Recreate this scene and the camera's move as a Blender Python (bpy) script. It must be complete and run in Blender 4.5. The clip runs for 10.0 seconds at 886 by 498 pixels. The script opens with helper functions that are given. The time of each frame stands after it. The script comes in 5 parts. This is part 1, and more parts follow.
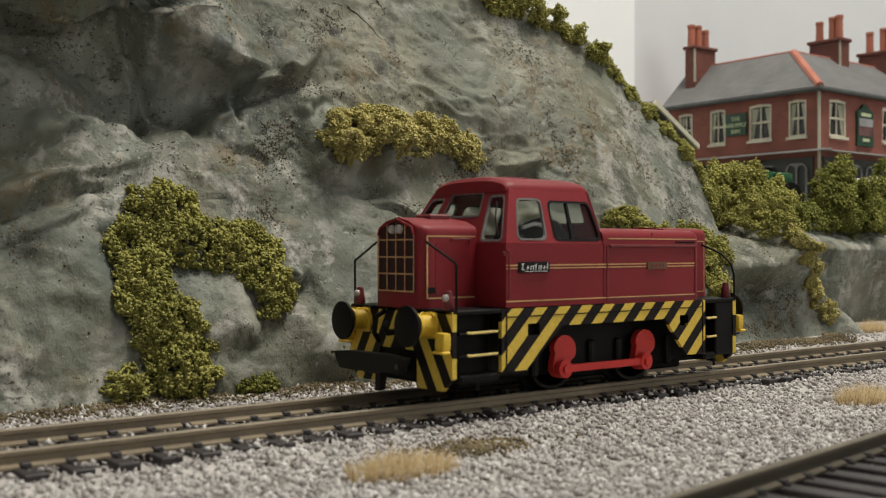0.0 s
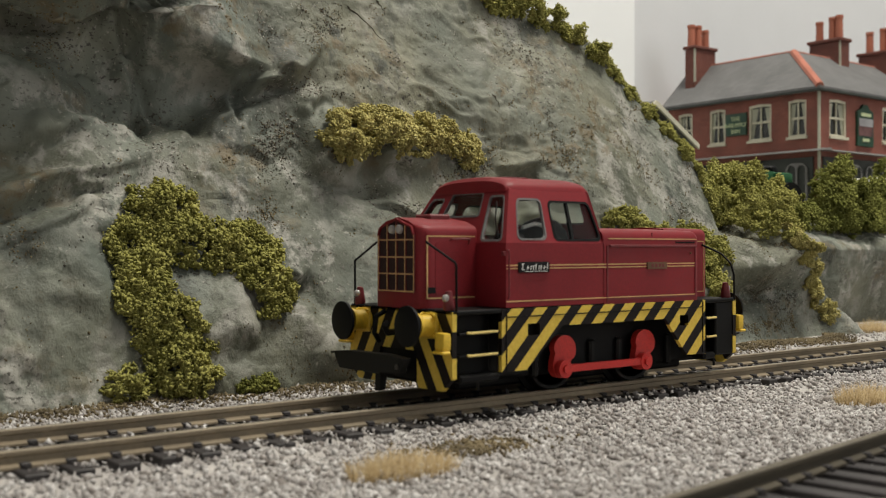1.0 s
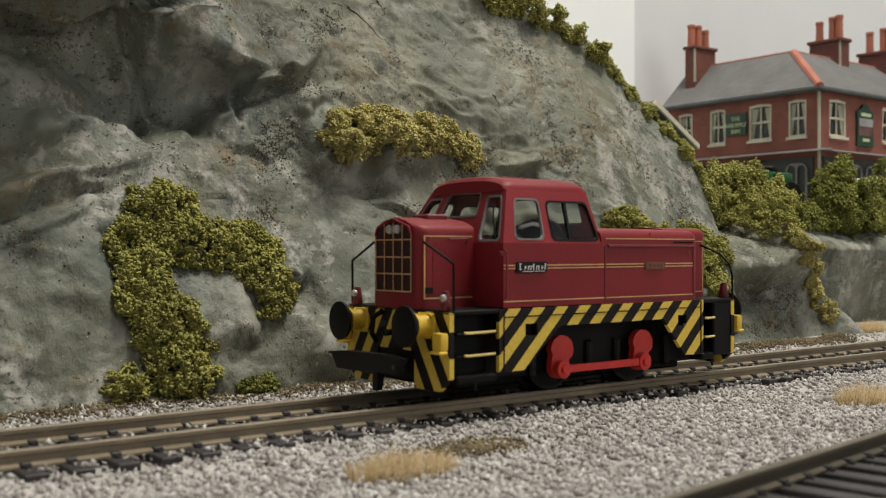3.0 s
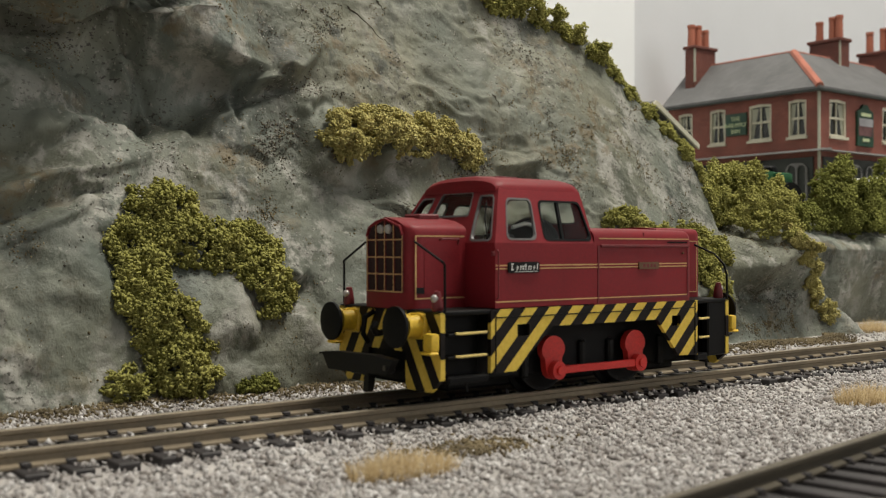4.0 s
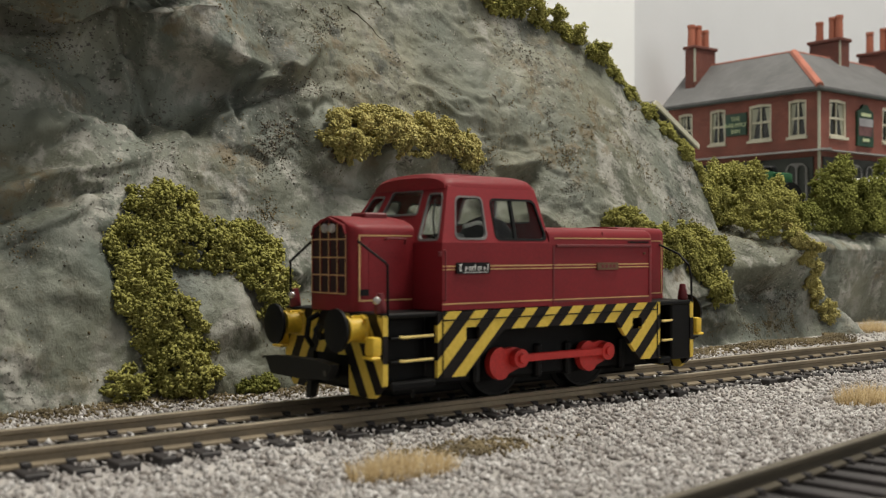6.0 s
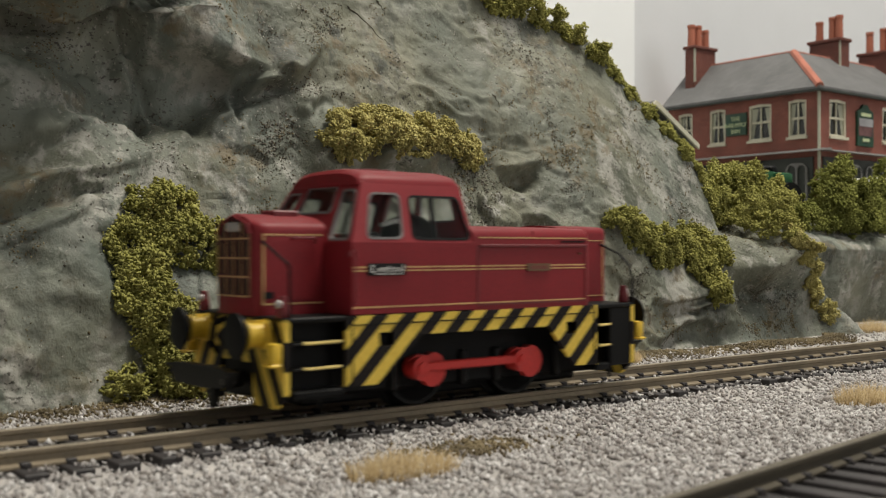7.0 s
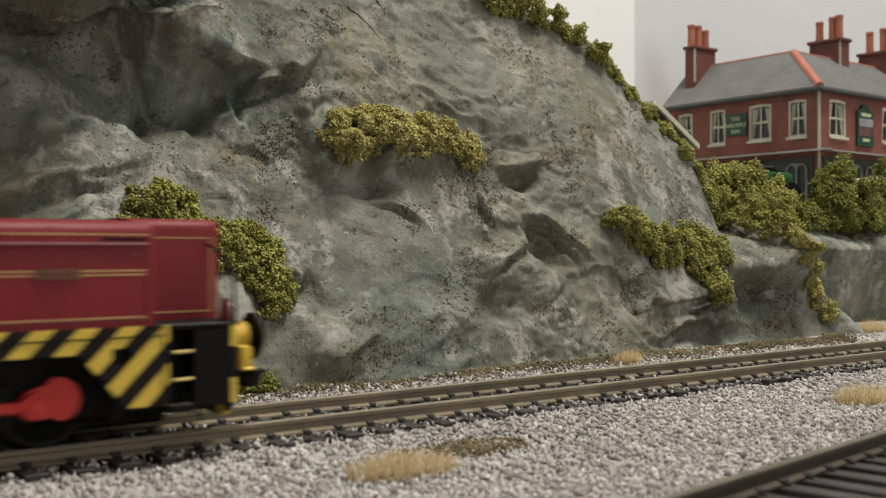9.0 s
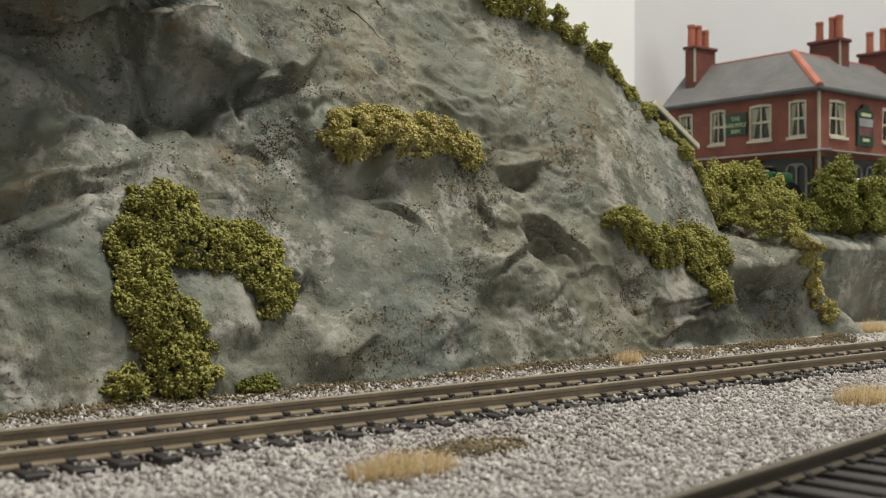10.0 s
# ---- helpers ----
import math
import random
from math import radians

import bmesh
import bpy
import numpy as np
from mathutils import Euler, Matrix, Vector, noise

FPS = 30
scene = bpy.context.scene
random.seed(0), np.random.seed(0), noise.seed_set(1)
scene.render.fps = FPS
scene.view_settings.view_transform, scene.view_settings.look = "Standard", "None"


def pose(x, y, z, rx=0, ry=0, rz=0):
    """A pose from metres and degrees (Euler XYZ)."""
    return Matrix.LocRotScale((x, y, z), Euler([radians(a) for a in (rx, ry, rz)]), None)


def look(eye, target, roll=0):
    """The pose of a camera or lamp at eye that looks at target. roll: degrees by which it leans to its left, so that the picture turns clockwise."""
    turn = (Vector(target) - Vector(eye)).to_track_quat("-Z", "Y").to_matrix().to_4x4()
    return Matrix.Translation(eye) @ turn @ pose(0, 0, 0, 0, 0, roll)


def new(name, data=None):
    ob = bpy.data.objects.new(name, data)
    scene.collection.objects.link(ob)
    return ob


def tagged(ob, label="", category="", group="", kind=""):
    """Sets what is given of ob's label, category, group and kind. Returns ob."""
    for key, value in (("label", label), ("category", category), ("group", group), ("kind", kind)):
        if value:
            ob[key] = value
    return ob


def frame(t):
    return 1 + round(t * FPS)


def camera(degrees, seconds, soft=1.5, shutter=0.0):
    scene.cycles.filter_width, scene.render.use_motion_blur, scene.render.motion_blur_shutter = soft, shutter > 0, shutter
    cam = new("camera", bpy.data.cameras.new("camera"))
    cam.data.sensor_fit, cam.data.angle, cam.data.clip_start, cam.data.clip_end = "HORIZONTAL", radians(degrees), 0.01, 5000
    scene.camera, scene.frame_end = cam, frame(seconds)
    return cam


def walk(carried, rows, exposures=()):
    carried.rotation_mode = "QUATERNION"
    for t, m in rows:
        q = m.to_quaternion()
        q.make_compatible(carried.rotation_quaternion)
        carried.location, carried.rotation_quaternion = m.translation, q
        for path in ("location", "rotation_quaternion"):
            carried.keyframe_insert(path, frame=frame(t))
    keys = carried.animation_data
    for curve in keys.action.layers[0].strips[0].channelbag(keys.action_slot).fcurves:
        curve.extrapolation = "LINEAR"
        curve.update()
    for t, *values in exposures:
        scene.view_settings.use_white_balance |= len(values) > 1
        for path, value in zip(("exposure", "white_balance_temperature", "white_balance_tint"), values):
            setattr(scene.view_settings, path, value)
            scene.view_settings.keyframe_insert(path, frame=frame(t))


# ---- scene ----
cam = camera(45.92, 10.0, soft=1.05, shutter=0.9)
MM = 0.001
EYE = pose(-0.12523, -0.15909, 0.02755, 90.04, 0.05, -37.813)
walk(cam, [(0, EYE), (10, EYE)], exposures=[(0, 0.0), (10, 0.0)])
# slight depth of field of a small video lens
cam.data.dof.use_dof = True
cam.data.dof.focus_distance = 0.268
cam.data.dof.aperture_fstop = 44

# ---- light: a room's large ceiling light and an added fill lamp behind the camera ----
world = bpy.data.worlds.new("room_air")
scene.world = world
world.use_nodes = True
world.node_tree.nodes["Background"].inputs[0].default_value = (0.9, 0.95, 1.0, 1)
world.node_tree.nodes["Background"].inputs[1].default_value = 0.15


def area(name, eye, target, sx, sy, watts, colour):
    la = bpy.data.lights.new(name, "AREA")
    la.shape, la.size, la.size_y, la.energy, la.color = "RECTANGLE", sx, sy, watts, colour
    ob = new(name, la)
    ob.matrix_world = look(eye, target)
    return ob


area("ceiling_light", (0.33, -0.17, 1.2), (0.06, 0.02, 0.0), 0.5, 0.35, 16.3, (1.0, 0.945, 0.825))
# added soft fill from the front; the wall behind has no window
area("front_fill_light", (0.55, -1.12, 0.5), (0.1, 0.0, 0.05), 0.8, 0.7, 3.3, (0.97, 0.97, 0.93))

# ---- materials ----


def nodes_of(name):
    m = bpy.data.materials.new(name)
    m.use_nodes = True
    nt = m.node_tree
    return m, nt, nt.nodes["Principled BSDF"]


def add(nt, kind, **vals):
    n = nt.nodes.new(kind)
    for k, v in vals.items():
        if k == "op":
            n.operation = v
        elif k == "blend":
            n.data_type, n.blend_type = "RGBA", v
        else:
            n.inputs[k].default_value = v
    return n


def coords(nt):
    """Object coordinates in millimetres."""
    tc = nt.nodes.new("ShaderNodeTexCoord")
    mp = nt.nodes.new("ShaderNodeMapping")
    mp.inputs["Scale"].default_value = (1000, 1000, 1000)
    nt.links.new(tc.outputs["Object"], mp.inputs["Vector"])
    return mp.outputs["Vector"]


def noise_tex(nt, vec, scale, detail=4, rough=0.55):
    n = nt.nodes.new("ShaderNodeTexNoise")
    n.inputs["Scale"].default_value = scale
    n.inputs["Detail"].default_value = detail
    n.inputs["Roughness"].default_value = rough
    nt.links.new(vec, n.inputs["Vector"])
    return n.outputs["Fac"]


def ramp(nt, fac, stops):
    r = nt.nodes.new("ShaderNodeValToRGB")
    els = r.color_ramp.elements
    while len(els) < len(stops):
        els.new(0.5)
    for e, (p, c) in zip(els, stops):
        e.position = p
        e.color = (*c, 1) if len(c) == 3 else c
    nt.links.new(fac, r.inputs[0])
    return r.outputs[0]


def mix(nt, fac, a, b, blend="MIX"):
    m = nt.nodes.new("ShaderNodeMix")
    m.data_type, m.blend_type = "RGBA", blend
    for sock, v in ((m.inputs[0], fac), (m.inputs[6], a), (m.inputs[7], b)):
        if isinstance(v, (int, float)):
            sock.default_value = v
        elif isinstance(v, tuple):
            sock.default_value = (*v, 1)
        else:
            nt.links.new(v, sock)
    return m.outputs[2]


def math_node(nt, op, a, b=None, c=None):
    m = nt.nodes.new("ShaderNodeMath")
    m.operation = op
    for i, v in enumerate((a, b, c)):
        if v is None:
            continue
        if isinstance(v, (int, float)):
            m.inputs[i].default_value = v
        else:
            nt.links.new(v, m.inputs[i])
    return m.outputs[0]


def bump(nt, bsdf, height, strength=0.3, dist=0.0002):
    b = nt.nodes.new("ShaderNodeBump")
    b.inputs["Strength"].default_value = strength
    b.inputs["Distance"].default_value = dist
    nt.links.new(height, b.inputs["Height"])
    nt.links.new(b.outputs["Normal"], bsdf.inputs["Normal"])


def paint(name, c, rough=0.5, metal=0.0, vary=0.12, big=0.08, fine=1.6, relief=0.15, spec=0.5, grain=0.8):
    """A coloured surface with faint blotches, fine grain and slight relief."""
    m, nt, p = nodes_of(name)
    v = coords(nt)
    lo = tuple(max(0, x * (1 - vary)) for x in c)
    hi = tuple(min(1, x * (1 + vary)) for x in c)
    big_c = ramp(nt, noise_tex(nt, v, big, 3), [(0.35, lo), (0.65, hi)])
    f = noise_tex(nt, v, fine, 3)
    speck = ramp(nt, f, [(0.3, (0.82, 0.82, 0.82)), (0.7, (1.1, 1.1, 1.1))])
    nt.links.new(mix(nt, grain, big_c, speck, "MULTIPLY"), p.inputs["Base Color"])
    nt.links.new(math_node(nt, "MULTIPLY_ADD", f, 0.25, rough - 0.12), p.inputs["Roughness"])
    p.inputs["Metallic"].default_value = metal
    p.inputs["Specular IOR Level"].default_value = spec
    if relief:
        bump(nt, p, f, relief, 0.0001)
    return m


def island_paint(name, stops, rough=0.85, fine=2.0, spec=0.3, by_object=False):
    """Colour that differs from piece to piece, with grain."""
    m, nt, p = nodes_of(name)
    if by_object:
        g = nt.nodes.new("ShaderNodeObjectInfo").outputs["Random"]
    else:
        g = nt.nodes.new("ShaderNodeNewGeometry").outputs["Random Per Island"]
    v = coords(nt)
    f = noise_tex(nt, v, fine, 3)
    grain = ramp(nt, f, [(0.25, (0.7, 0.7, 0.7)), (0.75, (1.15, 1.15, 1.15))])
    nt.links.new(mix(nt, 1.0, ramp(nt, g, stops), grain, "MULTIPLY"), p.inputs["Base Color"])
    p.inputs["Roughness"].default_value = rough
    p.inputs["Specular IOR Level"].default_value = spec
    bump(nt, p, f, 0.4, 0.0002)
    return m


def foam_material(name, dark, light):
    """Ground foam: matt, its colour drifting softly from place to place and a little from crumb to crumb."""
    m, nt, p = nodes_of(name)
    v = coords(nt)
    soft = ramp(nt, noise_tex(nt, v, 0.16, 4, 0.6), [(0.32, dark), (0.68, light)])
    g = nt.nodes.new("ShaderNodeNewGeometry").outputs["Random Per Island"]
    crumb = ramp(nt, g, [(0.0, (0.90, 0.90, 0.88)), (1.0, (1.10, 1.10, 1.12))])
    nt.links.new(mix(nt, 1.0, soft, crumb, "MULTIPLY"), p.inputs["Base Color"])
    p.inputs["Roughness"].default_value = 0.95
    p.inputs["Specular IOR Level"].default_value = 0.05
    return m


def rock_material():
    """Painted plaster: grey-green wash, flaking pale and dark coats, brown earth, dark and pale flecks in drifts."""
    m, nt, p = nodes_of("painted_plaster_rock")
    v = coords(nt)

    def moved(x, y, z, sx=1.0, sy=1.0, sz=1.0, turn=0.0):
        mp = nt.nodes.new("ShaderNodeMapping")
        mp.inputs["Location"].default_value = (x, y, z)
        mp.inputs["Scale"].default_value = (sx, sy, sz)
        mp.inputs["Rotation"].default_value = (0, turn, 0)
        nt.links.new(v, mp.inputs["Vector"])
        return mp.outputs[0]

    def mask(vec, scale, detail, rough, lo, hi, top=1.0):
        return ramp(nt, noise_tex(nt, vec, scale, detail, rough), [(lo, (0, 0, 0)), (hi, (top, top, top))])

    c = ramp(nt, noise_tex(nt, moved(0, 0, 0, 1, 1, 0.5, 0.5), 0.035, 4, 0.55),
             [(0.32, (0.100, 0.108, 0.092)), (0.5, (0.160, 0.170, 0.147)), (0.68, (0.238, 0.244, 0.216))])
    warm = ramp(nt, noise_tex(nt, moved(9, 4, 71), 0.02, 3, 0.5), [(0.38, (1.045, 1.0, 0.84)), (0.62, (0.93, 1.0, 1.0))])
    c = mix(nt, 1.0, c, warm, "MULTIPLY")
    # dark coat showing in streaks
    k = math_node(nt, "MULTIPLY", mask(moved(40, 3, 11, 1, 1, 0.45, 0.6), 0.075, 8, 0.62, 0.52, 0.60), mask(moved(5, 5, 90), 0.022, 3, 0.5, 0.40, 0.56, 0.85))
    c = mix(nt, k, c, (0.060, 0.066, 0.056))
    # pale dry-brushed coat with flaky edges
    k = math_node(nt, "MULTIPLY", mask(moved(70, 8, 23, 1, 1, 0.7, -0.4), 0.10, 10, 0.68, 0.50, 0.58), mask(moved(3, 60, 30), 0.026, 3, 0.5, 0.42, 0.56, 0.9))
    c = mix(nt, k, c, (0.37, 0.362, 0.325))
    # brown earth
    k = math_node(nt, "MULTIPLY", mask(moved(31, 7, 53), 0.14, 9, 0.7, 0.50, 0.60), mask(moved(80, 7, 15), 0.030, 3, 0.5, 0.52, 0.62, 0.9))
    c = mix(nt, k, c, (0.165, 0.132, 0.078))
    # flecks
    drift = mask(moved(11, 90, 3), 0.03, 4, 0.6, 0.42, 0.56)
    k = math_node(nt, "MULTIPLY", mask(moved(1, 2, 3, 1, 1, 1.3), 0.75, 4, 0.6, 0.58, 0.63), drift)
    c = mix(nt, k, c, (0.078, 0.074, 0.062))
    k = math_node(nt, "MULTIPLY", mask(moved(51, 22, 33), 0.9, 4, 0.6, 0.62, 0.67, 0.8), drift)
    c = mix(nt, k, c, (0.40, 0.385, 0.34))
    nt.links.new(c, p.inputs["Base Color"])
    p.inputs["Roughness"].default_value = 0.6
    p.inputs["Specular IOR Level"].default_value = 0.4
    h = math_node(nt, "ADD", noise_tex(nt, moved(0, 0, 0, 1, 1, 0.8, 0.5), 0.13, 10, 0.6), math_node(nt, "MULTIPLY", noise_tex(nt, v, 0.7, 5, 0.6), 0.16))
    bump(nt, p, h, 0.75, 0.0019)
    return m


def stripes(name, kx, ky, kz, phase, period, yellow, mirror=False):
    """Black and yellow hazard stripes, painted."""
    m, nt, p = nodes_of(name)
    v = coords(nt)
    sep = nt.nodes.new("ShaderNodeSeparateXYZ")
    nt.links.new(v, sep.inputs[0])
    y = math_node(nt, "ABSOLUTE", sep.outputs[1]) if mirror else sep.outputs[1]
    u = math_node(nt, "MULTIPLY_ADD", sep.outputs[0], kx, phase)
    u = math_node(nt, "MULTIPLY_ADD", y, ky, u)
    u = math_node(nt, "MULTIPLY_ADD", sep.outputs[2], kz, u)
    w = math_node(nt, "FLOORED_MODULO", u, period)
    on = math_node(nt, "LESS_THAN", w, yellow)
    f = noise_tex(nt, v, 1.5, 3)
    yel = ramp(nt, f, [(0.3, (0.72, 0.50, 0.075)), (0.7, (0.82, 0.60, 0.11))])
    blk = ramp(nt, f, [(0.3, (0.008, 0.006, 0.006)), (0.7, (0.016, 0.012, 0.011))])
    nt.links.new(mix(nt, on, blk, yel), p.inputs["Base Color"])
    p.inputs["Roughness"].default_value = 0.5
    p.inputs["Specular IOR Level"].default_value = 0.2
    bump(nt, p, f, 0.1, 0.0001)
    return m


def brick_material(name="printed_red_brick", tone=1.0):
    m, nt, p = nodes_of(name)
    v = coords(nt)
    sep = nt.nodes.new("ShaderNodeSeparateXYZ")
    nt.links.new(v, sep.inputs[0])
    comb = nt.nodes.new("ShaderNodeCombineXYZ")
    nt.links.new(math_node(nt, "ADD", sep.outputs[0], sep.outputs[1]), comb.inputs[0])
    nt.links.new(sep.outputs[2], comb.inputs[1])
    b = nt.nodes.new("ShaderNodeTexBrick")
    b.inputs["Scale"].default_value = 1.0
    b.inputs["Color1"].default_value = (0.25 * tone, 0.075 * tone, 0.052 * tone, 1)
    b.inputs["Color2"].default_value = (0.19 * tone, 0.055 * tone, 0.04 * tone, 1)
    b.inputs["Mortar"].default_value = (0.29 * tone, 0.13 * tone, 0.1 * tone, 1)
    b.inputs["Mortar Size"].default_value = 0.12
    b.inputs["Brick Width"].default_value = 2.9
    b.inputs["Row Height"].default_value = 1.0
    nt.links.new(comb.outputs[0], b.inputs["Vector"])
    blot = ramp(nt, noise_tex(nt, v, 0.08, 4), [(0.3, (0.8, 0.8, 0.8)), (0.7, (1.15, 1.1, 1.1))])
    nt.links.new(mix(nt, 1.0, b.outputs[0], blot, "MULTIPLY"), p.inputs["Base Color"])
    p.inputs["Roughness"].default_value = 0.75
    return m


def slate_material():
    m, nt, p = nodes_of("printed_slate")
    v = coords(nt)
    sep = nt.nodes.new("ShaderNodeSeparateXYZ")
    nt.links.new(v, sep.inputs[0])
    comb = nt.nodes.new("ShaderNodeCombineXYZ")
    nt.links.new(math_node(nt, "ADD", sep.outputs[0], sep.outputs[1]), comb.inputs[0])
    nt.links.new(sep.outputs[2], comb.inputs[1])
    b = nt.nodes.new("ShaderNodeTexBrick")
    b.inputs["Scale"].default_value = 1.0
    b.inputs["Color1"].default_value = (0.17, 0.17, 0.17, 1)
    b.inputs["Color2"].default_value = (0.14, 0.14, 0.142, 1)
    b.inputs["Mortar"].default_value = (0.10, 0.10, 0.11, 1)
    b.inputs["Mortar Size"].default_value = 0.1
    b.inputs["Brick Width"].default_value = 3.6
    b.inputs["Row Height"].default_value = 1.9
    nt.links.new(comb.outputs[0], b.inputs["Vector"])
    blot = ramp(nt, noise_tex(nt, v, 0.06, 4), [(0.3, (0.85, 0.85, 0.85)), (0.7, (1.12, 1.12, 1.12))])
    nt.links.new(mix(nt, 1.0, b.outputs[0], blot, "MULTIPLY"), p.inputs["Base Color"])
    p.inputs["Roughness"].default_value = 0.7
    return m


def glass_material(name, tint=(0.9, 0.93, 0.92)):
    m, nt, p = nodes_of(name)
    p.inputs["Base Color"].default_value = (*tint, 1)
    p.inputs["Transmission Weight"].default_value = 1.0
    p.inputs["Roughness"].default_value = 0.05
    p.inputs["IOR"].default_value = 1.45
    return m


ROCK = rock_material()
MAROON = paint("maroon_paint", (0.215, 0.014, 0.020), 0.5, vary=0.06, fine=2.5, relief=0.06, spec=0.3)
MAROON_DK = paint("maroon_moulding", (0.16, 0.017, 0.022), 0.5, vary=0.08)
BLACK = paint("satin_black_paint", (0.006, 0.006, 0.0065), 0.5, vary=0.2, fine=2.5, spec=0.16)
BLACKMET = paint("blackened_steel", (0.012, 0.012, 0.012), 0.45, 0.3, vary=0.2, spec=0.25)
WHEELMET = paint("wheel_tread_steel", (0.12, 0.11, 0.10), 0.35, 0.9, vary=0.2)
YELLOW = paint("yellow_paint", (0.78, 0.52, 0.045), 0.45, vary=0.06)
STEPYEL = paint("pale_yellow_edge", (0.75, 0.58, 0.20), 0.5, vary=0.1)
GOLD = paint("gold_lining", (0.62, 0.40, 0.17), 0.5, vary=0.2, fine=6)
ROD_RED = paint("red_rod_paint", (0.62, 0.035, 0.030), 0.42, vary=0.08)
LENS = paint("clear_lens", (0.55, 0.52, 0.50), 0.2, 0.3, vary=0.1)
CHROME = paint("bright_window_surround", (0.15, 0.145, 0.145), 0.3, 0.0, vary=0.1)
PLATE = paint("black_nameplate", (0.008, 0.008, 0.009), 0.5, spec=0.2)
PLATE_LET = paint("silver_lettering", (0.7, 0.7, 0.68), 0.4)
BRASS = paint("worn_brass_plate", (0.13, 0.07, 0.035), 0.5, 0.2, vary=0.3)
CABIN = paint("grey_cab_lining", (0.22, 0.21, 0.20), 0.6)
PALE = paint("off_white_highlight", (0.62, 0.60, 0.56), 0.5)
GLASS = glass_material("clear_glazing")
SKIRT = stripes("skirt_stripes", 1.0, 0.0, -1.0, 9.52, 6.07, 3.0)
BEAM = stripes("beam_stripes", 0.0, 1.0, 0.60, -2.6, 5.4, 2.6, True)
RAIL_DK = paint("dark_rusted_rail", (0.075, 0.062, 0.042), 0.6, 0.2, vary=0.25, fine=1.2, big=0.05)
RAIL = paint("weathered_rail", (0.235, 0.19, 0.13), 0.55, 0.2, vary=0.2, fine=1.2, big=0.05)
RAILTOP = paint("rail_tread", (0.42, 0.37, 0.29), 0.4, 0.6, vary=0.2, fine=1.5)
SLEEPER = paint("dark_sleeper_plastic", (0.040, 0.035, 0.036), 0.6, vary=0.3, fine=1.2, relief=0.3)
STONE = island_paint("grey_ballast", [(0.0, (0.23, 0.205, 0.187)), (0.2, (0.385, 0.357, 0.342)), (0.6, (0.495, 0.472, 0.46)), (1.0, (0.74, 0.72, 0.71))], 0.8)
GROUND = paint("glued_ballast_bed", (0.47, 0.445, 0.425), 0.9, vary=0.15, fine=0.9, relief=0.6)
LEAF = foam_material("olive_foam", (0.25, 0.245, 0.072), (0.405, 0.385, 0.125))
LEAF_Y = foam_material("yellow_olive_foam", (0.36, 0.32, 0.115), (0.55, 0.485, 0.20))
LEAF_D = foam_material("green_foam", (0.165, 0.178, 0.048), (0.265, 0.272, 0.078))
STRAW = island_paint("straw_fibre", [(0.0, (0.30, 0.21, 0.10)), (0.5, (0.44, 0.325, 0.17)), (1.0, (0.58, 0.46, 0.28))], 0.8, 2.0, 0.2)
GRIT_D = island_paint("dark_grit", [(0.0, (0.070, 0.066, 0.055)), (0.6, (0.11, 0.10, 0.08)), (1.0, (0.18, 0.15, 0.105))], 0.9, 2.0, 0.2)
GRIT_B = island_paint("brown_grit", [(0.0, (0.095, 0.074, 0.04)), (0.6, (0.18, 0.14, 0.075)), (1.0, (0.27, 0.225, 0.135))], 0.9, 2.0, 0.2)
GRIT_P = island_paint("pale_grit", [(0.0, (0.30, 0.28, 0.24)), (1.0, (0.55, 0.53, 0.48))], 0.9, 2.0, 0.2)
BRICK = brick_material()
BRICK_DK = brick_material("printed_brown_brick", 0.62)
SLATE = slate_material()
RIDGE = paint("terracotta_ridge", (0.46, 0.17, 0.12), 0.8)
POT = paint("terracotta_pot", (0.38, 0.125, 0.075), 0.7)
CREAM = paint("cream_paint", (0.66, 0.63, 0.50), 0.6)
WHITE = paint("white_paint", (0.85, 0.85, 0.83), 0.6, vary=0.04)
PANE_DK = paint("dark_window_pane", (0.018, 0.02, 0.02), 0.15, vary=0.4, big=0.15)
CURTAIN = paint("pale_curtain", (0.45, 0.45, 0.36), 0.8, vary=0.15)
SIGN_G = paint("green_sign_board", (0.012, 0.055, 0.03), 0.5)
SIGN_T = paint("pale_green_lettering", (0.62, 0.70, 0.42), 0.5)
DARKWOOD = paint("dark_shopfront", (0.03, 0.035, 0.03), 0.6)
LEAD = paint("grey_lead", (0.21, 0.205, 0.20), 0.6)
GREENPAINT = paint("green_enamel", (0.015, 0.10, 0.035), 0.5)
SKYPAPER = paint("cloudy_sky_paper", (0.70, 0.715, 0.745), 0.9, vary=0.04, big=0.008, fine=0.4, relief=0, grain=0.06)
BOARD_W = paint("white_board", (0.93, 0.95, 0.97), 0.8, vary=0.02, big=0.01, grain=0.05, relief=0)
WALLP = paint("room_wall_paint", (0.42, 0.43, 0.45), 0.9, vary=0.03, big=0.002, fine=0.02, relief=0)
CARPET = paint("room_floor", (0.20, 0.195, 0.19), 0.9, vary=0.1, big=0.005, fine=0.1, relief=0)
PLY = paint("plywood_board", (0.42, 0.31, 0.19), 0.7, vary=0.1, big=0.02, fine=0.2)
EARTH = paint("earth_scatter", (0.16, 0.125, 0.07), 0.95, vary=0.35, big=0.08, fine=1.5, relief=0.5)

# ---- mesh helpers, all in millimetres ----


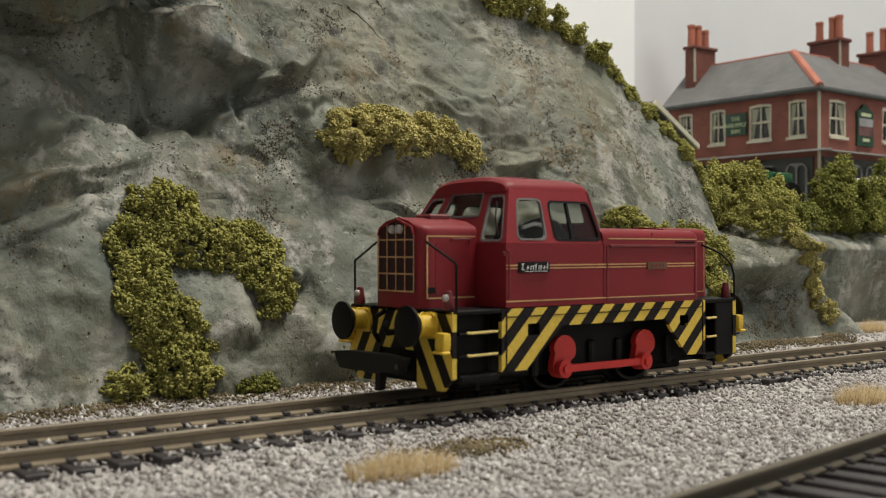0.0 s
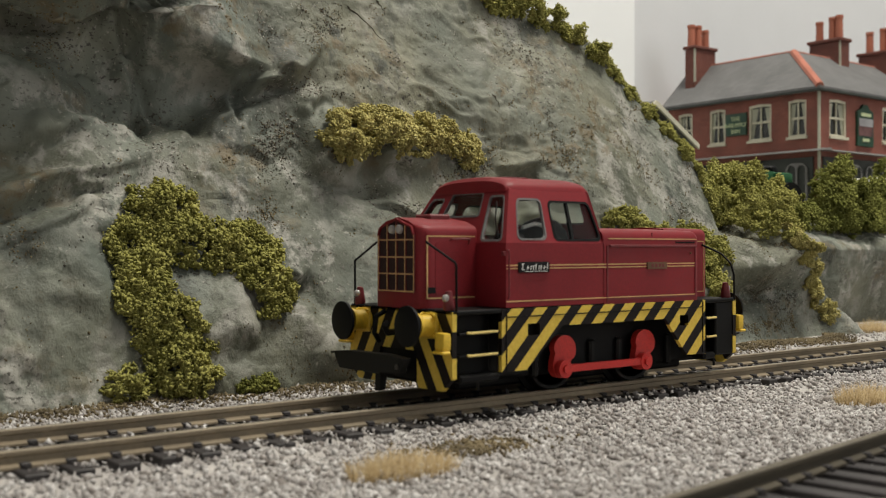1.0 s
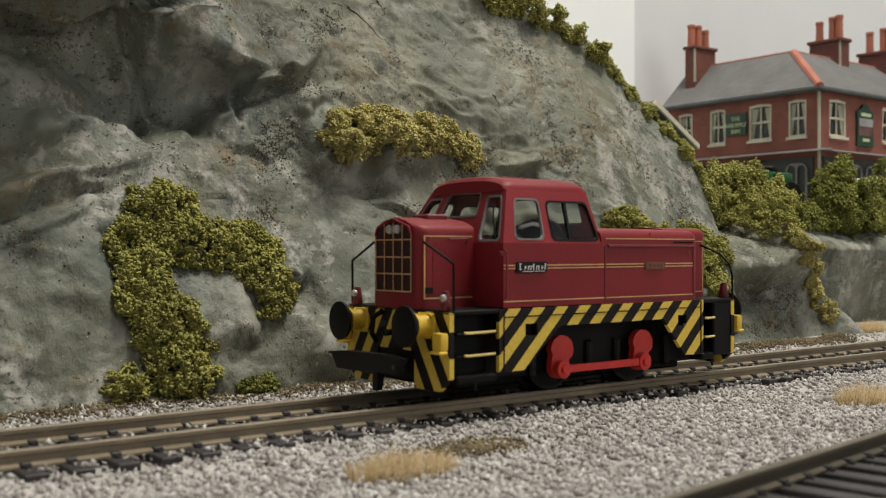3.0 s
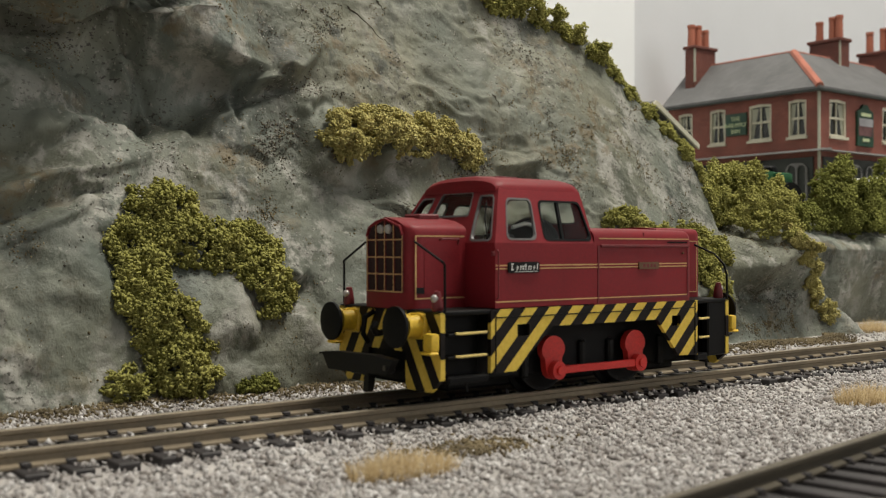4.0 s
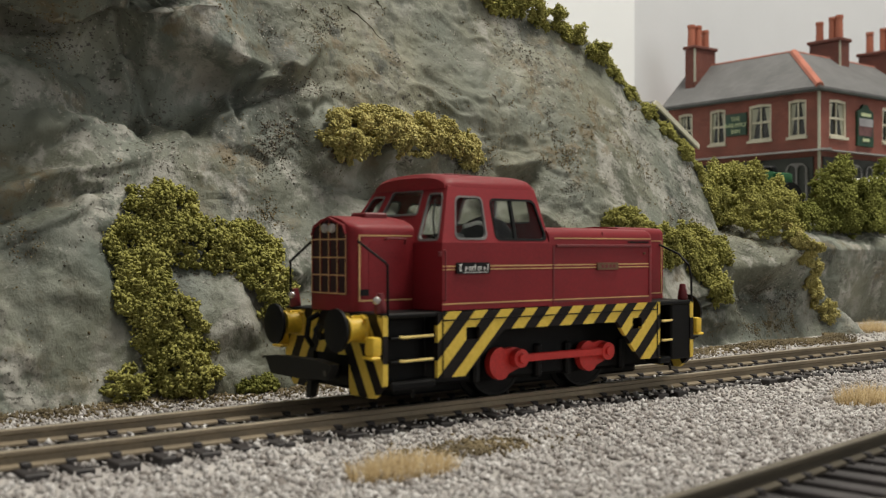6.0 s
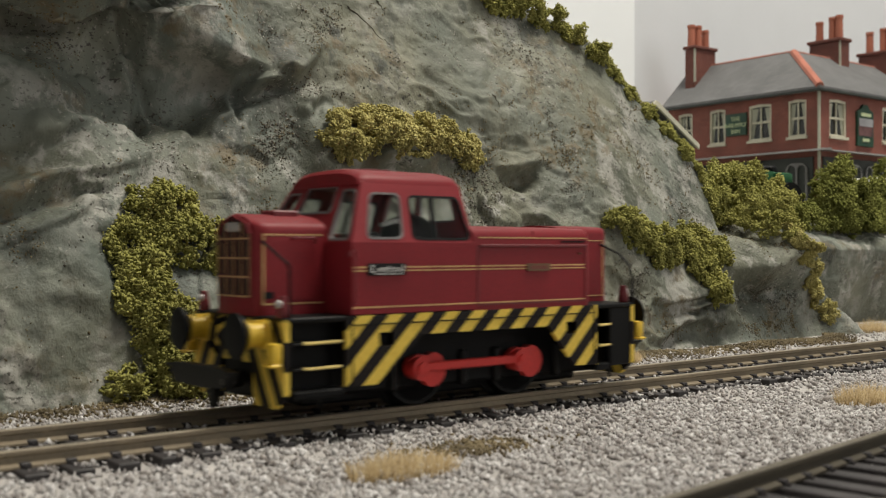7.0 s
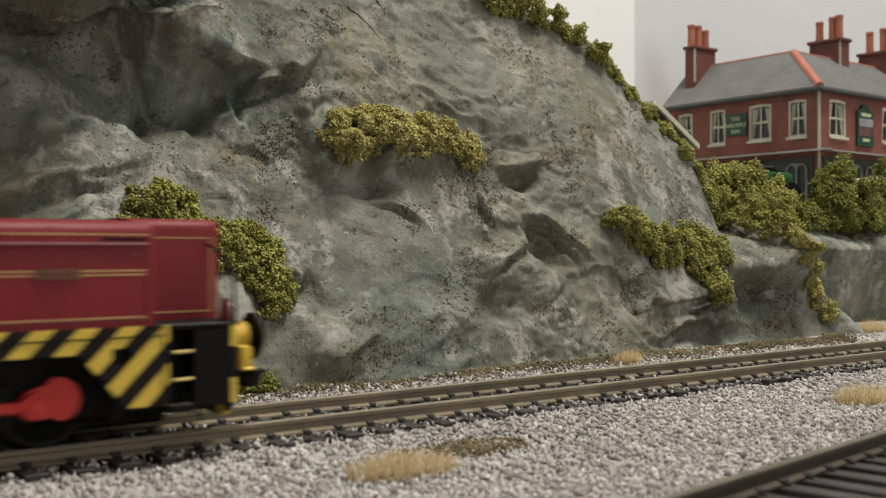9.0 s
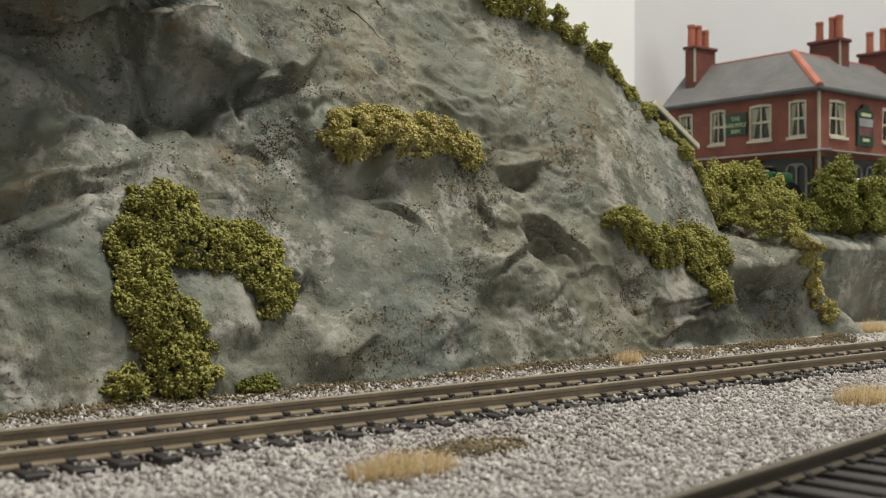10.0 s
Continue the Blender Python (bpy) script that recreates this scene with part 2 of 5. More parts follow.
def part(name, bm, material, parent=None, label="", smooth=35):
    bmesh.ops.recalc_face_normals(bm, faces=bm.faces)
    bmesh.ops.scale(bm, vec=(MM, MM, MM), verts=bm.verts)
    me = bpy.data.meshes.new(name)
    bm.to_mesh(me)
    bm.free()
    me.materials.append(material)
    if smooth:
        me.polygons.foreach_set("use_smooth", [True] * len(me.polygons))
        me.set_sharp_from_angle(angle=radians(smooth))
    ob = new(name, me)
    if parent is not None:
        ob.parent = parent
    if label:
        ob["label"] = label
    return ob


def empty(name, x, y, z, label, category, group="", kind=""):
    ob = new(name)
    ob.empty_display_size = 0.005
    ob.location = (x * MM, y * MM, z * MM)
    return tagged(ob, label, category, group, kind)


def box(bm, a, b, bev=0.0, seg=1):
    r = bmesh.ops.create_cube(bm, size=1.0)
    vs = r["verts"]
    for v in vs:
        v.co = Vector([(a[i] + b[i]) / 2 + v.co[i] * (b[i] - a[i]) for i in range(3)])
    if bev:
        es = list({e for v in vs for e in v.link_edges})
        bmesh.ops.bevel(bm, geom=es, offset=bev, segments=seg, affect="EDGES", profile=0.6)
    return bm


def boxed(a, b, bev=0.0, seg=1):
    return box(bmesh.new(), a, b, bev, seg)


def prism(bm, pts, fn, a, b):
    """A polygon of (u, v) points pushed from depth a to depth b; fn(u, v, d) gives the place."""
    v0 = [bm.verts.new(fn(u, v, a)) for u, v in pts]
    v1 = [bm.verts.new(fn(u, v, b)) for u, v in pts]
    n = len(pts)
    bm.faces.new(v0)
    bm.faces.new(v1[::-1])
    for i in range(n):
        bm.faces.new((v0[i], v1[i], v1[(i + 1) % n], v0[(i + 1) % n]))
    return bm


def holed(bm, outer, holes, fn, a, b):
    """A plate with openings through it."""
    rings = []
    for d in (a, b):
        edges, rr = [], []
        for loop in (outer, *holes):
            vs = [bm.verts.new(fn(u, v, d)) for u, v in loop]
            rr.append(vs)
            edges += [bm.edges.new((vs[i], vs[(i + 1) % len(vs)])) for i in range(len(vs))]
        bmesh.ops.triangle_fill(bm, use_beauty=True, use_dissolve=False, edges=edges)
        rings.append(rr)
    for r0, r1 in zip(*rings):
        for i in range(len(r0)):
            j = (i + 1) % len(r0)
            bm.faces.new((r0[i], r0[j], r1[j], r1[i]))
    return bm


def rrect(u0, v0, u1, v1, r, n=4, lean0=0.0, lean1=0.0):
    """A rounded rectangle; lean0 and lean1 move the top of its first and second upright side."""
    pts = []
    for cx, cy, a0 in ((u1 - r, v0 + r, -90), (u1 - r, v1 - r, 0), (u0 + r, v1 - r, 90), (u0 + r, v0 + r, 180)):
        for i in range(n + 1):
            a = radians(a0 + 90 * i / n)
            pts.append((cx + r * math.cos(a), cy + r * math.sin(a)))
    out = []
    for u, v in pts:
        k = (v - v0) / (v1 - v0)
        s = (u - u0) / (u1 - u0)
        out.append((u + k * (lean0 * (1 - s) + lean1 * s), v))
    return out


def grown(loop, g):
    cu = sum(p[0] for p in loop) / len(loop)
    cv = sum(p[1] for p in loop) / len(loop)
    du = max(abs(p[0] - cu) for p in loop)
    dv = max(abs(p[1] - cv) for p in loop)
    return [(cu + (u - cu) * (du + g) / du, cv + (v - cv) * (dv + g) / dv) for u, v in loop]


def cyl(bm, p0, p1, r, seg=16, r2=None):
    p0, p1 = Vector(p0), Vector(p1)
    q = (p1 - p0).to_track_quat("Z", "Y").to_matrix().to_4x4()
    bmesh.ops.create_cone(bm, cap_ends=True, segments=seg, radius1=r, radius2=r if r2 is None else r2,
                          depth=(p1 - p0).length, matrix=Matrix.Translation((p0 + p1) / 2) @ q)
    return bm


def ball(bm, c, r, seg=10, sz=1.0):
    bmesh.ops.create_uvsphere(bm, u_segments=seg, v_segments=max(6, seg // 2), radius=r,
                              matrix=Matrix.Translation(c) @ Matrix.Diagonal((1, 1, sz, 1)))
    return bm


def rod(bm, pts, r, seg=8):
    for a, b in zip(pts, pts[1:]):
        cyl(bm, a, b, r, seg)
    for c in pts[1:-1]:
        ball(bm, c, r * 1.02, seg)
    return bm


def turned(bm, pts, origin, axis, seg=24):
    """A lathe: (distance along the axis, radius) points turned about the axis ('x' or 'y') through origin."""
    rings = []
    for d, r in pts:
        ring = []
        for i in range(seg):
            a = 2 * math.pi * i / seg
            c, s = r * math.cos(a), r * math.sin(a)
            off = (d, c, s) if axis == "x" else (c, d, s) if axis == "y" else (c, s, d)
            ring.append(bm.verts.new(Vector(origin) + Vector(off)))
        rings.append(ring)
    for r0, r1 in zip(rings, rings[1:]):
        for i in range(seg):
            bm.faces.new((r0[i], r0[(i + 1) % seg], r1[(i + 1) % seg], r1[i]))
    bm.faces.new(rings[0])
    bm.faces.new(rings[-1][::-1])
    return bm


def mesh_from(name, verts, faces, material, smooth=False):
    """A mesh from arrays in millimetres; all faces have the same number of corners."""
    me = bpy.data.meshes.new(name)
    verts = np.asarray(verts, np.float32) * MM
    faces = np.asarray(faces, np.int32)
    k = faces.shape[1]
    me.vertices.add(len(verts))
    me.vertices.foreach_set("co", verts.ravel())
    me.loops.add(faces.size)
    me.loops.foreach_set("vertex_index", faces.ravel())
    me.polygons.add(len(faces))
    me.polygons.foreach_set("loop_start", np.arange(0, faces.size, k, dtype=np.int32))
    me.polygons.foreach_set("loop_total", np.full(len(faces), k, np.int32))
    me.update(calc_edges=True)
    me.validate()
    if smooth:
        me.polygons.foreach_set("use_smooth", np.ones(len(faces), bool))
    me.materials.append(material)
    return new(name, me)


def ico(sub):
    bm = bmesh.new()
    bmesh.ops.create_icosphere(bm, subdivisions=sub, radius=1.0)
    v = np.array([p.co[:] for p in bm.verts])
    f = np.array([[q.index for q in p.verts] for p in bm.faces])
    bm.free()
    return v, f


ICO1 = ico(1)
OCTA = (np.array([(1, 0, 0), (-1, 0, 0), (0, 1, 0), (0, -1, 0), (0, 0, 1), (0, 0, -1)], float),
        np.array([(0, 2, 4), (2, 1, 4), (1, 3, 4), (3, 0, 4), (2, 0, 5), (1, 2, 5), (3, 1, 5), (0, 3, 5)]))
FLAKE = (np.array([(1, 1, 1), (-1, -1, 1), (-1, 1, -1), (1, -1, -1)], float) * 0.75, np.array([(0, 2, 1), (0, 1, 3), (0, 3, 2), (1, 2, 3)]))
RNG = np.random.default_rng(7)


def turns(n):
    q = RNG.normal(size=(n, 4))
    q /= np.linalg.norm(q, axis=1, keepdims=True)
    w, x, y, z = q.T
    return np.stack([np.stack([1 - 2 * (y * y + z * z), 2 * (x * y - z * w), 2 * (x * z + y * w)], -1),
                     np.stack([2 * (x * y + z * w), 1 - 2 * (x * x + z * z), 2 * (y * z - x * w)], -1),
                     np.stack([2 * (x * z - y * w), 2 * (y * z + x * w), 1 - 2 * (x * x + y * y)], -1)], 1)


def crumbs(places, sizes, shape=ICO1, rough=0.25, squash=0.35):
    """Many small uneven lumps: vertices and faces."""
    v, f = shape
    n = len(places)
    k = v[None] * (1 + rough * RNG.normal(size=(n, len(v), 1))).clip(0.45, 1.6)
    k = k * (1 + squash * RNG.uniform(-1, 1, size=(n, 1, 3)))
    k = np.einsum("nij,nvj->nvi", turns(n), k) * np.asarray(sizes)[:, None, None] + np.asarray(places)[:, None]
    faces = f[None] + (np.arange(n) * len(v))[:, None, None]
    return k.reshape(-1, 3), faces.reshape(-1, 3)


TABLE = np.random.default_rng(3).uniform(-1, 1, 4096)


def vnoise(p):
    """Smooth value noise of points."""
    i = np.floor(p).astype(np.int64)
    f = p - i
    f = f * f * f * (f * (f * 6 - 15) + 10)
    out = 0
    for dx in (0, 1):
        for dy in (0, 1):
            for dz in (0, 1):
                h = TABLE[((i[..., 0] + dx) * 73856093 ^ (i[..., 1] + dy) * 19349663 ^ (i[..., 2] + dz) * 83492791) % 4096]
                out = out + h * (f[..., 0] if dx else 1 - f[..., 0]) * (f[..., 1] if dy else 1 - f[..., 1]) * (f[..., 2] if dz else 1 - f[..., 2])
    return out


def fbm(p, octaves=5, gain=0.5, ridged=False):
    out, amp = 0, 1.0
    for o in range(octaves):
        n = vnoise(p * 2.03 ** o + 17.3 * o)
        out = out + amp * ((1 - 2 * np.abs(n)) if ridged else n)
        amp *= gain
    return out


def facets(x, z, size, seed):
    """Broken flat facets: each cell of a loose grid is a plane of its own tilt and height, from -1 to 1."""
    cx, cz = np.floor(x / size), np.floor(z / size)
    best = np.full(x.shape, 1e9)
    out = np.zeros(x.shape)
    for dx in (-1, 0, 1):
        for dz in (-1, 0, 1):
            ix, iz = (cx + dx).astype(np.int64), (cz + dz).astype(np.int64)
            h = [TABLE[(ix * 7349 + iz * 9151 + seed * 131 + k * 1777) % 4096] for k in range(5)]
            px, pz = (ix + 0.5 + 0.45 * h[0]) * size, (iz + 0.5 + 0.45 * h[1]) * size
            d = (x - px) ** 2 + (z - pz) ** 2
            v = 0.5 * h[2] + (h[3] * (x - px) + h[4] * (z - pz)) / size
            out = np.where(d < best, v, out)
            best = np.minimum(d, best)
    return out


def step(x, a, b):
    t = np.clip((x - a) / (b - a), 0, 1)
    return t * t * (3 - 2 * t)

# ---- the room and the baseboard ----


def room():
    tagged(part("wall_south", boxed((-820, -1300, -760), (1120, -1220, 1350)), WALLP), "plain painted wall of the room", "wall", kind="structure")
    tagged(part("wall_north", boxed((-820, 420, -760), (1120, 500, 1350)), WALLP), "plain painted wall of the room", "wall", kind="structure")
    tagged(part("wall_west", boxed((-900, -1300, -760), (-820, 500, 1350)), WALLP), "plain painted wall of the room", "wall", kind="structure")
    tagged(part("wall_east", boxed((1120, -1300, -760), (1200, 500, 1350)), WALLP), "plain painted wall of the room", "wall", kind="structure")
    tagged(part("ceiling", boxed((-900, -1300, 1350), (1200, 500, 1420)), WALLP), "plain pale ceiling of the room", "ceiling", kind="structure")
    tagged(part("floor", boxed((-900, -1300, -830), (1200, 500, -760)), CARPET), "dull carpeted floor of the room", "floor", kind="structure")
    b = empty("baseboard", 150, 0, -760, "plywood baseboard on legs carrying the model railway", "baseboard", kind="structure")
    part("board_top", boxed((-930, -330, 736), (930, 340, 755)), PLY, b)
    for x in (-850, 850):
        for y in (-280, 290):
            part("leg", boxed((x - 22, y - 22, 0), (x + 22, y + 22, 736), 2), PLY, b)


def ground():
    """The ballast bed: a slightly uneven sheet, lower in front of the further track."""
    xs = np.concatenate([np.arange(-780, -120, 20), np.arange(-120, 300, 2.0), np.arange(300, 1081, 20)])
    ys = np.concatenate([np.arange(-330, -110, 10), np.arange(-110, 70, 2.0), np.arange(70, 341, 10)])
    X, Y = np.meshgrid(xs, ys, indexing="ij")
    Z = ground_z(X, Y) - 0.45
    n, m = X.shape
    idx = np.arange(n * m).reshape(n, m)
    f = np.stack([idx[:-1, :-1], idx[1:, :-1], idx[1:, 1:], idx[:-1, 1:]], -1).reshape(-1, 4)
    ob = mesh_from("ground", np.stack([X, Y, Z], -1).reshape(-1, 3), f, GROUND, True)
    tagged(ob, "bed of glued grey ballast round the model tracks", "ground", kind="structure")


def ground_z(X, Y):
    p = np.stack([X * 0.06, Y * 0.06, 0 * X], -1)
    z = -3.1 + 0.45 * vnoise(p)
    return z - 1.0 * step(np.abs(Y), 17, 24) + 0.8 * step(Y, 34, 48)


TRACK2 = pose(-33.6 * MM, -91.5 * MM, 0, 0, 0, 7.3)


def ballast():
    """Loose grey stones over the whole bed, thickest where the camera passes nearest."""
    xy = []
    for x0, x1, y0, y1, n in ((-125, 60, -110, 52, 62000), (60, 150, -110, 62, 24000), (150, 420, -60, 72, 12000)):
        xy.append(np.stack([RNG.uniform(x0, x1, n), RNG.uniform(y0, y1, n)], -1))
    xy = np.concatenate(xy)
    X, Y = xy.T
    # clear of the rails and thin on the sleepers
    keep = (np.abs(np.abs(Y) - 9.0) > 1.9)
    pitch = np.abs((X + 300) % 6.35 - 3.175)
    on = (np.abs(Y) < 15.5) & (pitch < 1.9)
    keep &= ~on | (RNG.random(len(X)) < np.where(np.abs(Y) > 11.5, 0.4, 0.12))
    c, s = math.cos(radians(7.3)), math.sin(radians(7.3))
    v2 = -(X + 33.6) * s + (Y + 91.5) * c
    u2 = (X + 33.6) * c + (Y + 91.5) * s
    keep &= (np.abs(np.abs(v2) - 9.0) > 1.9)
    p2 = np.abs((u2 + 300) % 6.35 - 3.175)
    keep &= ~((np.abs(v2) < 15.5) & (p2 < 2.1)) | (RNG.random(len(X)) < np.where(np.abs(v2) > 11.5, 0.3, 0.07))
    keep &= ~(np.abs(v2) < 8) | (RNG.random(len(X)) < 0.5)
    X, Y = X[keep], Y[keep]
    size = 0.22 + 0.46 * RNG.random(len(X)) ** 1.7
    Z = ground_z(X, Y) - 0.3 + RNG.uniform(-0.25, 0.25, len(X))
    lying = (np.abs(Y) < 15.5) & (np.abs((X + 300) % 6.35 - 3.175) < 1.9)
    Z = np.where(lying, -2.35, Z)
    inside = np.abs(Y) < 16
    size[inside] *= 0.8
    v, f = crumbs(np.stack([X, Y, Z], -1), size, OCTA, 0.3, 0.45)
    ob = mesh_from("ballast", v, f, STONE)
    tagged(ob, "loose pale grey and pinkish crushed stone ballast", "ballast", kind="stuff")


RAIL_SEC = [(-1.5, -2.5), (1.5, -2.5), (1.5, -2.15), (0.42, -1.75), (0.36, -0.95), (0.75, -0.72), (0.75, -0.12), (0.62, 0.0),
            (-0.62, 0.0), (-0.75, -0.12), (-0.75, -0.72), (-0.36, -0.95), (-0.42, -1.75), (-1.5, -2.15)]


def railway_track(name, m, x0, x1, label, side=RAIL, tread=RAILTOP, look_of="brown weathered steel rail with a dull bright top"):
    t = empty(name, 0, 0, 0, label, "railway track", "tracks of the layout")
    t.matrix_world = m
    for y in (-9.0, 9.0):
        bm = prism(bmesh.new(), [(u + y, v) for u, v in RAIL_SEC], lambda u, v, d: (d, u, v), x0, x1)
        r = part("rail", bm, side, t, look_of, smooth=25)
        r.data.materials.append(tread)
        for p in r.data.polygons:
            if p.normal.z > 0.9 and p.center.z > -0.0002:
                p.material_index = 1
    bm = boxed((-1.65, -15.5, -4.0), (1.65, 15.5, -2.5), 0.15)
    sl = part("sleeper", bm, SLEEPER, t)
    ch = bmesh.new()
    for y in (-9.0, 9.0):
        for s in (-1, 1):
            box(ch, (-0.75, y + s * 1.0 - 0.62, -2.55), (0.75, y + s * 1.0 + 0.62, -1.75), 0.14)
            cyl(ch, (0.0, y + s * 1.9, -2.5), (0, y + s * 1.9, -2.2), 0.35, 6)
    chair = part("rail_chair", ch, SLEEPER, sl)
    n = int((x1 - x0) / 6.35)
    first = math.floor(x0 / 6.35) + 1
    jit = random.Random(4)
    for i in range(n):
        x = (first + i) * 6.35
        rot = Euler((0, 0, radians(jit.uniform(-0.8, 0.8))))
        if i == 0:
            a, b = sl, chair
        else:
            a, b = new("sleeper", sl.data), new("rail_chair", chair.data)
            a.parent, b.parent = t, a
        a.location, a.rotation_euler = (x * MM, 0, jit.uniform(-0.12, 0.1) * MM), rot
    return t


# ---- the rock face ----


def crest(x):
    h = 140 - 30 * step(x, 10, 90) - 9 * step(x, 90, 124) - 40 * step(x, 121, 169) - 21 * step(x, 161, 179)
    return h + 5.0 * step(x, 95, 130) * (1 - step(x, 172, 182)) + 1.3 * vnoise(np.stack([x * 0.09, 0 * x, 0 * x + 5], -1))


# hollows of the rock: x, z, half-width, half-height, depth in mm
HOLLOWS = [(-31, 68, 12, 13, -13), (-12, 65, 10, 6, -9), (-52, 80, 14, 12, -9), (-44, 64, 5, 8, -3), (83, 48.6, 7.5, 3.2, -5), (81, 27, 5, 6, -5),
           (24, 46.5, 12, 3.5, -3.5), (3, 18.5, 5, 2.6, -3), (187, 15.5, 15, 6.5, -5.5), (142, -0.5, 18, 3, -2.5), (60, 8, 14, 6, -2), (118, 16, 8, 5, -2),
           (172, 12, 6, 9, -3), (-62, 44, 10, 3, -3)]
# swellings, in the same order
BULGES = [(-27, 80, 3.2, 12, 4.5), (-16, 84, 10, 9, 3), (12, 54, 5, 7, 4), (32, 53.5, 5, 4, 4), (49, 53, 5, 4, 3), (59, 21, 9, 8, 3.5), (6, 5, 11, 9, 3.5),
          (-24, 13, 7, 10, 3.5), (-54, 22, 10, 12, 2.5), (194, 24, 20, 9, 8), (150, 12, 18, 6, 1.5), (105, 32, 14, 12, 2), (112, 52, 14, 16, 2), (70, 74, 24, 12, 2),
          (107, 80, 16, 14, 2), (30, 30, 14, 8, 1.5), (40, 10, 14, 7, 1.5)]
# ledges with a sharp lower lip: x, z of the lip, half-width, height, depth, slope of the lip
LEDGES = [(-13, 72.5, 15, 20, 8, 0.05), (30, 50, 15, 8, 5, 0.0), (15, 46, 7, 5, 3, -0.1), (82, 52, 9, 5, 3, 0.0), (188, 22.5, 15, 9, 3.5, 0.0), (136, 14, 20, 6, 2.2, 0.05),
          (141, 2.5, 17, 5, 2.2, 0.03), (-53, 41, 16, 6, 2.8, 0.35), (-56, 32, 13, 6, 2.0, 0.2), (13, 74, 10, 5, 2.4, 0.5), (-8, 60.5, 9, 6, 2.8, 0.5), (91, 29, 9, 7, 3.0, -0.65),
          (1, 20, 4.5, 5, 2.2, -0.1), (3, 2.4, 9, 4, 0.7, 0.06), (70, 36, 9, 4, 1.2, -0.4), (116, 22, 9, 4, 1.4, 0.3)]
# creases: x, z, length, angle in degrees, width, depth
CREASES = [(-28, 73, 26, 115, 1.6, 2.2), (-30, 62, 18, 80, 1.5, 2.0), (88, 28, 12, -50, 0.8, 1.6), (76, 29, 10, 80, 0.8, 1.4),
           (8, 68, 22, 35, 1.2, 1.8), (-6, 63, 16, 60, 1.2, 1.8), (-55, 38, 26, 8, 1.2, 1.6), (-50, 50, 20, 20, 1.2, 1.5),
           (28, 52, 8, 30, 0.8, 1.6), (1, 19.4, 9, -8, 0.8, 1.3), (66, 22, 18, 25, 1.2, 1.6), (30, 36, 14, -30, 0.8, 1.0), (196, 24, 14, -20, 0.9, 1.6),
           (14, 62, 12, 50, 0.9, 1.4), (4, 66, 12, 10, 0.9, 1.4), (150, 8, 24, 4, 1.0, 1.4), (60, 40, 10, -70, 0.7, 1.0), (10, 3, 9, 4, 0.5, 0.9)]


